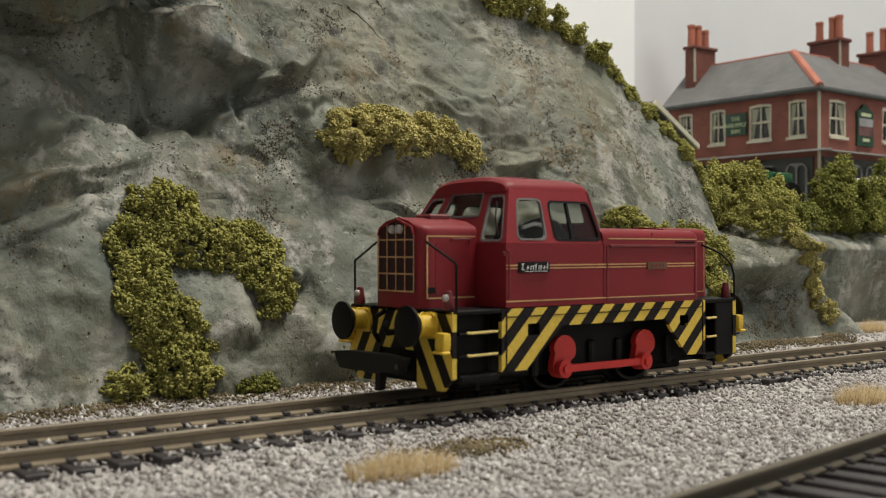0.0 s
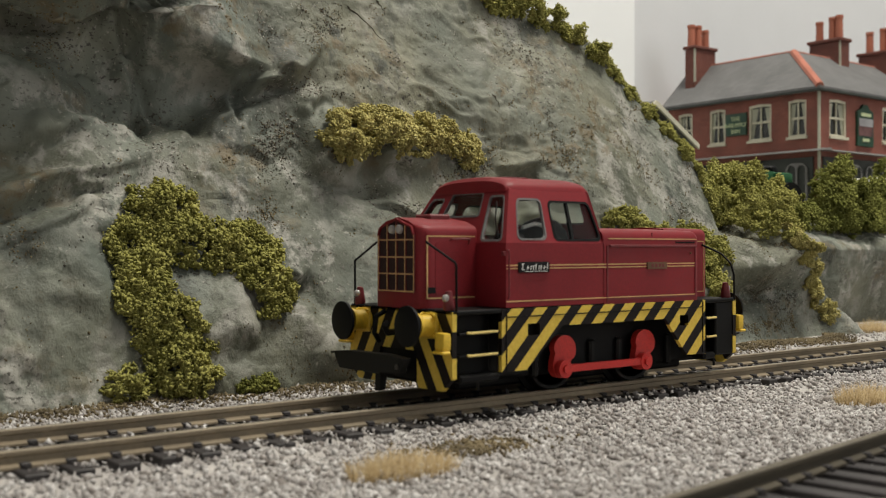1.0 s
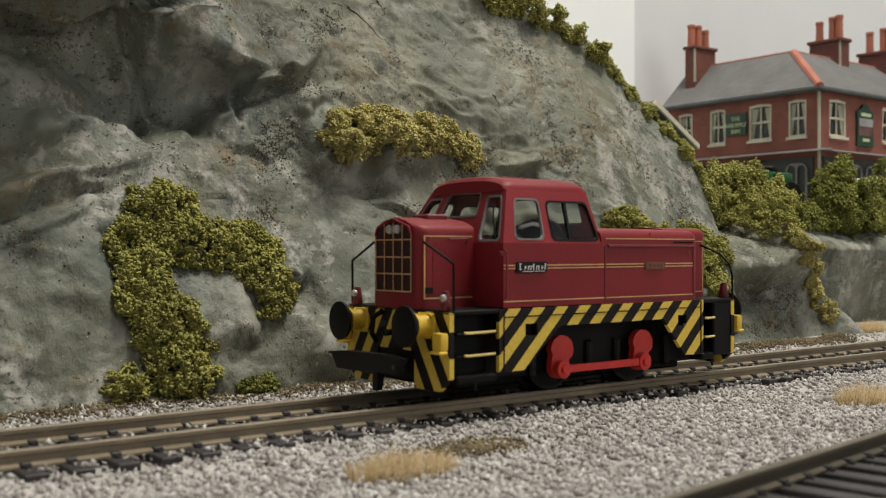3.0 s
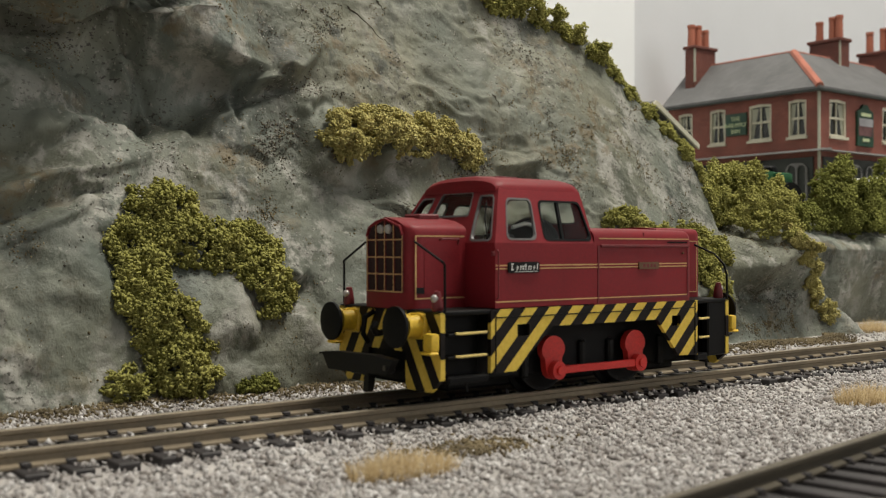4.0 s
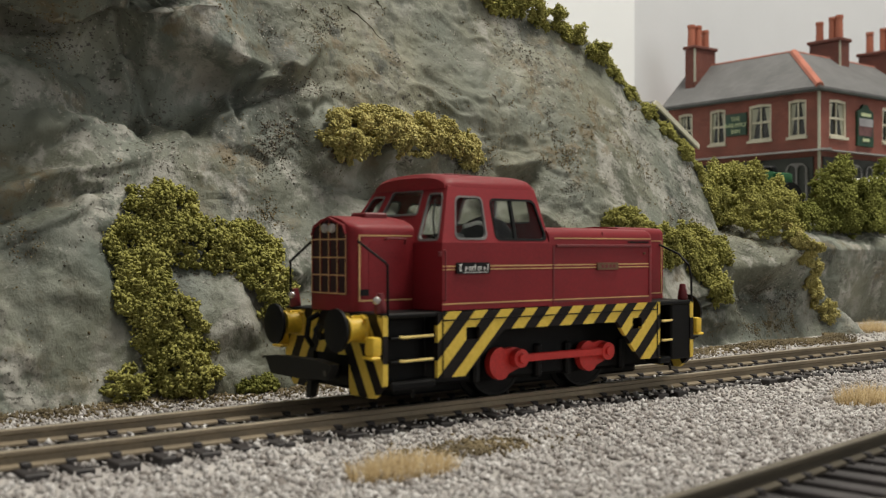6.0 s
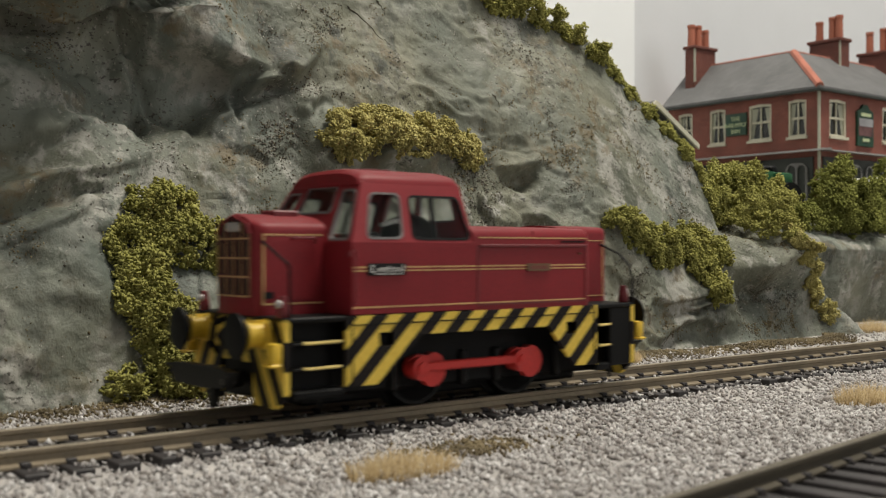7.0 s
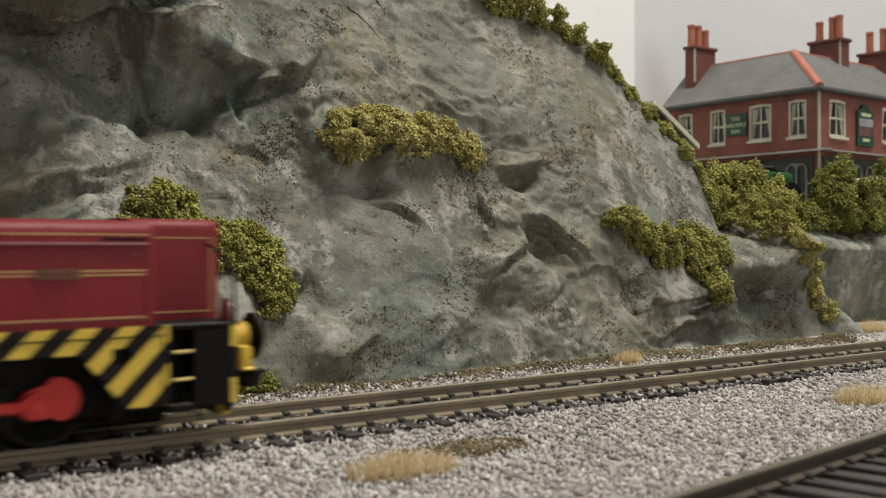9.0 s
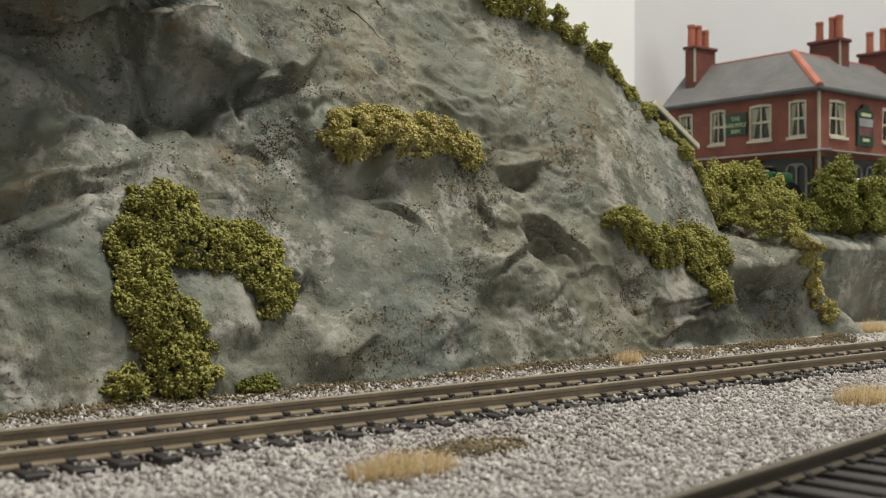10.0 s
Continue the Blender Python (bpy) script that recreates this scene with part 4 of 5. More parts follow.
    for i, a in enumerate((402, 420, 438, 456, 474, 492, 510)):
        fr = holed(bmesh.new(), rrect(a, 52, a + 14, 76, 5), [rrect(a + 1.2, 53.2, a + 6.5, 74.8, 3), rrect(a + 7.5, 53.2, a + 12.8, 74.8, 3)], fs, -1.9, -1.1)
        part("arched_window", fr, LEAD, h, "grey arched window", 0)
    # roof: west wing and south wing meeting in a hip
    o = 3.0

    def slab(pts, name="roof_slope", mt=SLATE, label="grey slate roof slope"):
        bm = bmesh.new()
        a = [bm.verts.new((x - x0, y - y0, z - zb)) for x, y, z in pts]
        b = [bm.verts.new((x - x0, y - y0, z - zb - 1.5)) for x, y, z in pts]
        bm.faces.new(a)
        bm.faces.new(b[::-1])
        for i in range(len(a)):
            j = (i + 1) % len(a)
            bm.faces.new((a[i], b[i], b[j], a[j]))
        return part(name, bm, mt, h, label, 0)

    e = ze + 0.6
    slab([(x0 - o, y0 - o, e), (x0 + 26, y0 + 33, zr), (x0 + 26, y1 + o, zr), (x0 - o, y1 + o, e)])
    slab([(x0 + 26, y1 + o, zr), (x0 + 26, y0 + 33, zr), (x0 + 63, y0 + 63, e), (x0 + 63, y1 + o, e)])
    slab([(x0 - o, y0 - o, e), (x1 + o, y0 - o, e), (x1 + o, y0 + 33, zr), (x0 + 26, y0 + 33, zr)])
    slab([(x0 + 26, y0 + 33, zr), (x1 + o, y0 + 33, zr), (x1 + o, y0 + 63, e), (x0 + 63, y0 + 63, e)])
    hip = cyl(bmesh.new(), (-o + 1, -o + 1, e - zb + 0.1), (26, 33, zr - zb - 0.9), 2.3, 8)
    part("hip_tiles", hip, RIDGE, h, "terracotta hip tiles")
    rt = cyl(bmesh.new(), (26, 33, zr - zb), (26, y1 - y0 + o, zr - zb), 0.6, 8)
    cyl(rt, (26, 33, zr - zb), (x1 - x0 + o, 33, zr - zb), 0.6, 8)
    part("ridge_tiles", rt, RIDGE, h, "terracotta ridge tiles")
    part("gutter", boxed((-4.2, -4, ze - zb - 2.2), (-2.6, y1 - y0 + 2, ze - zb - 0.9)), DARKWOOD, h, "dark gutter", 0)
    part("gutter", boxed((-2.4, -4.2, ze - zb - 2.2), (x1 - x0, -2.6, ze - zb - 0.9)), DARKWOOD, h, "dark gutter", 0)
    # chimneys
    for cx, cy, lx, ly, zt2, pots in ((412.7, 266.5, 20.5, 7.5, 156, [(-7.6, 1, 13.5), (-2.2, 0, 13.5), (5.0, 0, 11.5)]),
                                      (462, 206.5, 10, 21, 157, [(0, 6.6, 12.5), (0, -2.4, 14), (0, -6.8, 14.5)]),
                                      (513, 202, 10, 24, 155, [(0, 7, 14), (0, -2.5, 15), (0, -7, 15)])):
        st = part("chimney", boxed((cx - x0 - lx / 2, cy - y0 - ly / 2, 82), (cx - x0 + lx / 2, cy - y0 + ly / 2, zt2 - zb - 2)), BRICK_DK, h, "brown-red brick chimney stack", 0)
        part("chimney_cap", boxed((cx - x0 - lx / 2 - 1.3, cy - y0 - ly / 2 - 1.3, zt2 - zb - 2), (cx - x0 + lx / 2 + 1.3, cy - y0 + ly / 2 + 1.3, zt2 - zb), 0.4), BRICK_DK, st, "", 0)
        part("corner_strip", boxed((cx - x0 - lx / 2 - 0.25, cy - y0 - ly / 2 - 0.25, 95), (cx - x0 - lx / 2 + 0.7, cy - y0 - ly / 2 + 0.7, zt2 - zb - 2)), CURTAIN, st, "pale paper edge", 0)
        for px, py, ph in pots:
            bm = turned(bmesh.new(), [(0, 2.5), (ph - 2, 2.2), (ph - 1.6, 2.6), (ph, 2.5), (ph, 1.7), (ph - 1, 1.7)], (cx - x0 + px, cy - y0 + py, zt2 - zb), "z", 10)
            part("chimney_pot", bm, POT, st, "terracotta chimney pot")
    # sign boards
    sg = part("sign_board", prism(bmesh.new(), [(216.8, 95), (231.5, 95), (231.5, 108), (216.8, 108)], fw, -1.2, 0.0), SIGN_G, h, "green sign board with pale lettering", 0)
    for i, word in enumerate(("THE", "RAILWAY", "INN")):
        cu = bpy.data.curves.new("lettering", "FONT")
        cu.body, cu.size, cu.align_x, cu.extrude = word, 3.6 * MM, "CENTER", 0.0002
        tmp = bpy.data.objects.new("lettering", cu)
        me = bpy.data.meshes.new_from_object(tmp)
        bpy.data.objects.remove(tmp)
        me.materials.clear()
        me.materials.append(SIGN_T)
        ob = new("lettering", me)
        ob.parent = sg
        ob.matrix_local = pose(-1.3 * MM, (224.1 - y0) * MM, (103.6 - 3.7 * i - zb) * MM, 90, 0, -90)
    sg = part("picture_sign", prism(bmesh.new(), [(430, 87), (447, 87), (447, 107), (443, 108.5), (441, 111), (436, 111), (434, 108.5), (430, 107)], fs, -1.4, 0.0), SIGN_G, h, "dark green inn sign with a painted panel", 0)
    part("picture_panel", prism(bmesh.new(), [(431.2, 93), (445.8, 93), (445.8, 102), (431.2, 102)], fs, -1.7, -1.42), paint("painted_panel", (0.11, 0.05, 0.05), 0.5, vary=0.8, big=0.15), sg, "", 0)
    part("picture_panel", prism(bmesh.new(), [(431.2, 98.5), (445.8, 98.5), (445.8, 103), (431.2, 103)], fs, -1.8, -1.72), paint("painted_sky_panel", (0.34, 0.34, 0.36), 0.5, vary=0.2, big=0.15), sg, "", 0)
    for i, (z, w) in enumerate(((105.2, 10), (90.6, 7))):
        part("lettering_bar", prism(bmesh.new(), [(438.5 - w / 2, z - 0.9), (438.5 + w / 2, z - 0.9), (438.5 + w / 2, z + 0.9), (438.5 - w / 2, z + 0.9)], fs, -1.8, -1.42), SIGN_T, sg, "pale unreadable lettering", 0)


def hut():
    """A small building with a white bargeboard, half behind the rock."""
    cx, y0, zb = 242, 160, 38
    h = empty("hut", cx, y0, zb, "small hut with a cream bargeboard behind the rock", "hut")
    gable = [(-26, 0), (26, 0), (26, 38.5), (0, 54), (-26, 38.5)]
    part("wall", prism(bmesh.new(), gable, lambda u, v, d: (u, d, v), 0, 60), LEAD, h, "grey rendered wall", 0)
    for s in (-1, 1):
        bm = prism(bmesh.new(), [(s * 30, 37.6), (s * 30, 39.3), (0, 57.2), (0, 55.5)], lambda u, v, d: (u, d, v), -3, 62)
        part("roof_slope", bm, SLATE, h, "grey slate roof", 0)
        bm = prism(bmesh.new(), [(s * 30.3, 36.8), (s * 30.3, 39.0), (0, 57.2), (0, 54.6)], lambda u, v, d: (u, d, v), -4.2, -3.05)
        part("bargeboard", bm, CREAM, h, "cream painted bargeboard", 0)


def backdrop():
    a = part("sky_backdrop", boxed((384, 300, 20), (1080, 303, 560)), SKYPAPER, None, smooth=0)
    tagged(a, "pale cloudy sky paper on the backscene board", "backdrop", kind="structure")
    b = part("white_backdrop", boxed((-260, 297, 20), (385, 300, 560)), BOARD_W, None, smooth=0)
    tagged(b, "bright white backscene board", "backdrop", kind="structure")


inn()
hut()
backdrop()


def vehicles():
    """A green model tractor and a white van among the bushes, of which little shows."""
    v = empty("tractor", 281, 128, 40, "small green model tractor behind the bushes", "tractor")
    part("bonnet", boxed((-11, -5, 16), (4, 5, 23), 1.2, 2), GREENPAINT, v)
    part("mudguard", boxed((2, -8, 17), (13, 8, 22.5), 1.5, 2), GREENPAINT, v)
    part("seat", boxed((4, -2.5, 22.5), (9, 2.5, 26), 1.0), BLACK, v)
    part("steering_wheel", turned(bmesh.new(), [(0, 3.2), (0.6, 3.2), (0.6, 2.6), (0, 2.6)], (-1, 0, 27), "z", 14), BLACK, v)
    for x, y, r in ((8, -8.5, 9), (8, 8.5, 9), (-9, -6.5, 5), (-9, 6.5, 5)):
        part("wheel", turned(bmesh.new(), [(-2, r * 0.6), (-2, r), (2, r), (2, r * 0.6)], (x, y, r), "y", 18), BLACK, v)
    c = empty("van", 372, 124, 40, "white model van behind the bushes", "van")
    part("body", boxed((-14, -9, 4), (18, 9, 23), 2.0, 2), WHITE, c)
    for x in (-8, 12):
        for y in (-9.3, 9.3):
            part("wheel", turned(bmesh.new(), [(-1.2, 4), (1.2, 4)], (x, y, 4), "y", 16), BLACK, c)


vehicles()

# ---- the locomotive; its own space has x = 0 at the cab's front corner, rear towards +x, z = 0 on the rails ----
loco = empty("shunting_locomotive", 0, 0, 0, "maroon model diesel shunting locomotive with black and yellow hazard stripes", "locomotive")
HALF = 16.3
CABZ, CABT = 28.8, 39.0
WHEEL_R, THROW, PHASE = 6.8, 2.4, 250.0
LEAN, TUMBLE = 4.9, 4.7
AXLES = (17.7, 40.9)


def cab_k(z):
    return (z - CABZ) / (CABT - CABZ)


def cab_front(u, v, d):
    k = cab_k(v)
    return (LEAN * k + d + 0.03, 0.996 * u * (HALF - TUMBLE * max(0, k)) / HALF, v)


def cab_side(sgn):
    def fn(u, v, d):
        k = max(0, cab_k(v))
        return (LEAN * k + u / 25.6 * (25.6 - (LEAN - 0.3) * k), sgn * (HALF - TUMBLE * k - d), v)
    return fn


def window_set(parent, loop, fn, frame_mat=CHROME, rim=0.26):
    """A glazed opening with a raised surround."""
    fr = part("window", holed(bmesh.new(), grown(loop, rim * 0.4), [grown(loop, -rim)], fn, -0.12, 0.5), frame_mat, parent, "bright-edged cab window", 30)
    part("pane", prism(bmesh.new(), loop, fn, 0.30, 0.42), GLASS, fr, "clear glazing", 0).visible_shadow = False
    return fr


def cab():
    c = part("cab_floor", boxed((0.7, -HALF + 0.8, 16.5), (25, HALF - 0.8, 17.2)), BLACK, loco)
    # lower sides and front, then the windowed upper walls
    for s in (-1, 1):
        bm = prism(bmesh.new(), [(0, 17.0), (25.6, 17.0), (25.6, CABZ), (0, CABZ)], lambda u, v, d: (u, s * (HALF - d), v), 0, 0.8)
        part("cab_lower_side", bm, MAROON, loco)
        w1 = rrect(2.8, 29.4, 10.3, 37.2, 1.2, 5, -0.6, -0.9)
        w2 = rrect(12.3, 29.3, 25.0, 36.9, 1.2, 5, -0.8, -0.7)
        fn = cab_side(s)
        part("cab_upper_side", holed(bmesh.new(), [(0, CABZ), (25.6, CABZ), (25.6, CABT), (0, CABT)], [w1, w2], fn, 0, 0.8), MAROON, loco, "maroon cab side with two windows", 0)
        window_set(loco, w1, fn)
        wide = window_set(loco, w2, fn, BLACK, 0.3)
        part("sliding_divider", prism(bmesh.new(), [(17.0, 29.5), (17.7, 29.5), (17.9, 36.8), (17.2, 36.8)], fn, 0.05, 0.7), BLACK, wide, "dark divider of the sliding window", 0)
        # door line and grab rail on the cab side
        part("grab_rail", rod(bmesh.new(), [(0.5, s * 16.2, 27.6), (0.3, s * 16.9, 27.2), (0.3, s * 16.9, 19.0), (0.5, s * 16.2, 18.6)], 0.16, 6), MAROON_DK, loco, "thin maroon grab rail")
        part("lamp_iron", boxed((-0.5, s * 15.9 - 0.4, 26.4), (0.2, s * 15.9 + 0.4, 27.3), 0.15), MAROON_DK, loco)
    bm = holed(bmesh.new(), [(-HALF, 17), (HALF, 17), (HALF, CABZ), (-HALF, CABZ)], [[(-7, 18), (7, 18), (7, 28), (-7, 28)]], cab_lower_front, 0, 0.8)
    part("cab_lower_front", bm, MAROON, loco, smooth=0)
    corner = [rrect(-15.2, 29.2, -8.9, 37.8, 1.0, 4, 0.3, -0.4), rrect(8.9, 29.2, 15.2, 37.8, 1.0, 4, 0.4, -0.3)]
    mid = [rrect(-6.7, 33.9, 6.9, 38.6, 0.8, 4, 0.2, -0.2)]
    mid_r = [rrect(-13.0, 32.6, -0.6, 38.2, 0.8), rrect(0.6, 32.6, 13.0, 38.2, 0.8)]
    n = 12
    top = [(HALF * math.cos(math.pi * i / n), CABT + 2.2 * math.sin(math.pi * i / n)) for i in range(n + 1)]
    part("cab_front", holed(bmesh.new(), [(-HALF, CABZ), (HALF, CABZ), *top], [*corner, *mid], cab_front, 0, 0.8), MAROON, loco, "maroon cab front with three windows", 0)
    for w in (*corner, *mid):
        window_set(loco, w, cab_front)

    def cab_rear(u, v, d):
        k = max(0, cab_k(v))
        return (25.6 + 0.3 * k - d, u * (HALF - TUMBLE * k) / HALF, v)

    part("cab_rear", holed(bmesh.new(), [(-HALF, CABZ), (HALF, CABZ), *top], mid_r, cab_rear, 0, 0.8), MAROON, loco, smooth=0)
    for w in mid_r:
        window_set(loco, w, cab_rear)
    # roof: a shallow vault with rounded eaves
    bm = bmesh.new()
    prof = []
    for i in range(17):
        a = math.pi * i / 16
        prof.append((11.72 * math.copysign(abs(math.cos(a)) ** 0.75, math.cos(a)), 38.6 + 3.2 * math.sin(a) ** 0.8))
    rings = []
    for x, k, kz in ((4.5, 0.92, 0.35), (4.65, 0.95, 0.72), (5.3, 0.985, 0.93), (6.6, 1.0, 1.0), (24.0, 1.0, 1.0), (25.4, 0.99, 0.92), (25.95, 0.97, 0.55)):
        rings.append([bm.verts.new((x, u * k, 38.5 + (v - 38.5) * kz)) for u, v in prof])
    for r0, r1 in zip(rings, rings[1:]):
        for i in range(len(r0)):
            j = (i + 1) % len(r0)
            bm.faces.new((r0[i], r0[j], r1[j], r1[i]))
    bm.faces.new(rings[0])
    bm.faces.new(rings[-1][::-1])
    part("roof", bm, MAROON, loco)
    part("roof_hatch", boxed((8.2, -7.0, 40.4), (14.2, -1.8, 41.7), 0.35, 2), MAROON_DK, loco, "low roof hatch")
    # inside: desk, dark cover, seat, and an off-white rod standing for a highlight
    part("control_desk", boxed((9, -4, 17.2), (15, 10, 30.5), 0.8, 2), CABIN, loco, "grey control desk")
    part("cab_highlight", rod(bmesh.new(), [(11, -8.5, 31.8), (14, -8.8, 32.6), (17, -9, 32.0), (19, -9, 30.5)], 0.4), PALE, loco, "pale curved rod painted in for a highlight")
    part("engine_cover", turned(bmesh.new(), [(17.2, 5.6), (28.5, 5.6), (31.2, 4.9), (33.0, 3.4), (33.8, 1.6), (34.0, 0.4)], (19.0, -5.5, 0), "z", 24), BLACK, loco, "rounded dark cover in the cab")
    part("seat", boxed((4, -13, 17.2), (8, -8, 30.6), 0.9, 2), BLACK, loco)
    part("wiper", rod(bmesh.new(), [(3.6, -9.6, 36.6), (1.9, -11.2, 33.2), (0.5, -13.6, 29.6)], 0.16, 6), BLACK, loco, "thin black wiper")


def cab_lower_front(u, v, d):
    return (d + 0.03, u * 0.996, v)


HOODW = 7.8


def narrow_hood(name, xe, xi):
    """A narrow hood with rounded corners and a crowned top, from its outer end xe to xi."""
    sec = [(-HOODW, 16.8), (HOODW, 16.8), (HOODW, 30.6)]
    for i in range(1, 5):
        a = radians(90 * i / 5)
        sec.append((HOODW - 1.8 + 1.8 * math.cos(a), 30.6 + 1.6 * math.sin(a)))
    sec += [(4.5, 32.9), (0, 33.6), (-4.5, 32.9)] if xe < 0 else [(4.0, 32.3), (0, 32.5), (-4.0, 32.3)]
    for i in range(4, 0, -1):
        a = radians(90 * i / 5)
        sec.append((-HOODW + 1.8 - 1.8 * math.cos(a), 30.6 + 1.6 * math.sin(a)))
    sec.append((-HOODW, 30.6))
    bm = bmesh.new()
    rings = []
    e = 1 if xi > xe else -1
    for x, k in ((xe, 0.80), (xe + e * 0.4, 0.90), (xe + e * 1.4, 0.985), (xe + e * 2.4, 1.0), (xi, 1.0)):
        rings.append([bm.verts.new((x, u * k, v)) for u, v in sec])
    for r0, r1 in zip(rings, rings[1:]):
        for i in range(len(r0)):
            j = (i + 1) % len(r0)
            bm.faces.new((r0[i], r0[j], r1[j], r1[i]))
    bm.faces.new(rings[0])
    bm.faces.new(rings[-1][::-1])
    part(name, bm, MAROON, loco)


def front_hood():
    """The radiator hood before the cab."""
    narrow_hood("front_hood", -12.6, 0.3)
    # radiator: a dark opening behind a maroon grid edged in gold
    out = [(-5.7, 20.0), (5.7, 20.0), (5.7, 30.2), (4.8, 31.7), (0, 33.2), (-4.8, 31.7), (-5.7, 30.2)]
    fn = lambda u, v, d: (-12.62 - d, u, v)
    dark = part("radiator", prism(bmesh.new(), out, fn, 0.02, 0.12), paint("radiator_dark_core", (0.022, 0.004, 0.005), 0.7), loco, "dark radiator core", 0)
    us = [-5.7, -2.95, -0.1, 2.75, 5.6]
    for u in us:
        vt = 30.4 if abs(u) > 5 else 32.4 if abs(u) > 2 else 33.2
        part("grille_bar", boxed((-12.95, u - 0.2, 20.0), (-12.65, u + 0.2, vt)), MAROON_DK, dark, smooth=0)
    for v in (19.9, 23.1, 26.2, 29.4):
        part("grille_bar", boxed((-12.92, -5.7, v - 0.2), (-12.65, 5.7, v + 0.2)), MAROON_DK, dark, smooth=0)
    trim = bmesh.new()
    for u in us:
        vt = 30.4 if abs(u) > 5 else 32.3
        box(trim, (-13.0, u - 0.1, 20.0), (-12.94, u + 0.1, vt))
    for v in (19.9, 23.1, 26.2, 29.4):
        box(trim, (-12.98, -5.7, v - 0.1), (-12.9, 5.7, v + 0.1))
    part("grille_lining", trim, GOLD, dark, "thin gold lining", 0)
    for s in (-1, 1):
        bm = prism(bmesh.new(), [(s * 5.9, 30.2), (s * 5.0, 31.9), (0, 33.45), (0, 33.1), (s * 4.8, 31.6), (s * 5.6, 30.1)], fn, 0.0, 0.5)
        part("grille_brow", bm, MAROON, dark, smooth=0)
    for y in (-1.3, 1.1):
        hl = part("headlight", turned(bmesh.new(), [(0, 0.85), (-0.45, 0.85), (-0.7, 0.7), (-0.8, 0.3)], (-12.7, y, 31.35), "x", 18), LENS, loco, "round clear headlight")
    part("filler_cap", boxed((-6.5, -2.0, 33.0), (-1.5, 2.8, 34.3), 0.3), MAROON_DK, loco)
    for s in (-1, 1):
        f2 = lambda u, v, d: (u, s * (HOODW + d), v)
        door = part("hood_door", prism(bmesh.new(), rrect(-9.6, 19.4, -1.6, 29.0, 0.5), f2, 0.0, 0.1), MAROON, loco, "maroon side door with raised edge", 0)
        part("door_handle", rod(bmesh.new(), [(-6.5, s * 8.2, 29.3), (-6.3, s * 8.7, 29.5), (-2.3, s * 8.7, 29.5), (-2.1, s * 8.2, 28.6)], 0.2, 6), MAROON_DK, door)
        part("works_plate", boxed((-11.4, s * HOODW - 0.12, 19.6), (-9.6, s * HOODW + 0.12, 20.7)), PLATE, loco)
        ln = bmesh.new()
        for a, b in (((-11.6, 18.6), (-11.3, 30.0)), ((-11.6, 29.9), (-0.3, 30.15)), ((-11.6, 18.6), (-0.3, 18.85))):
            box(ln, (a[0], s * HOODW - 0.06, a[1]), (b[0], s * HOODW + 0.06, b[1]))
        part("lining", ln, GOLD, loco, "thin gold lining", 0)


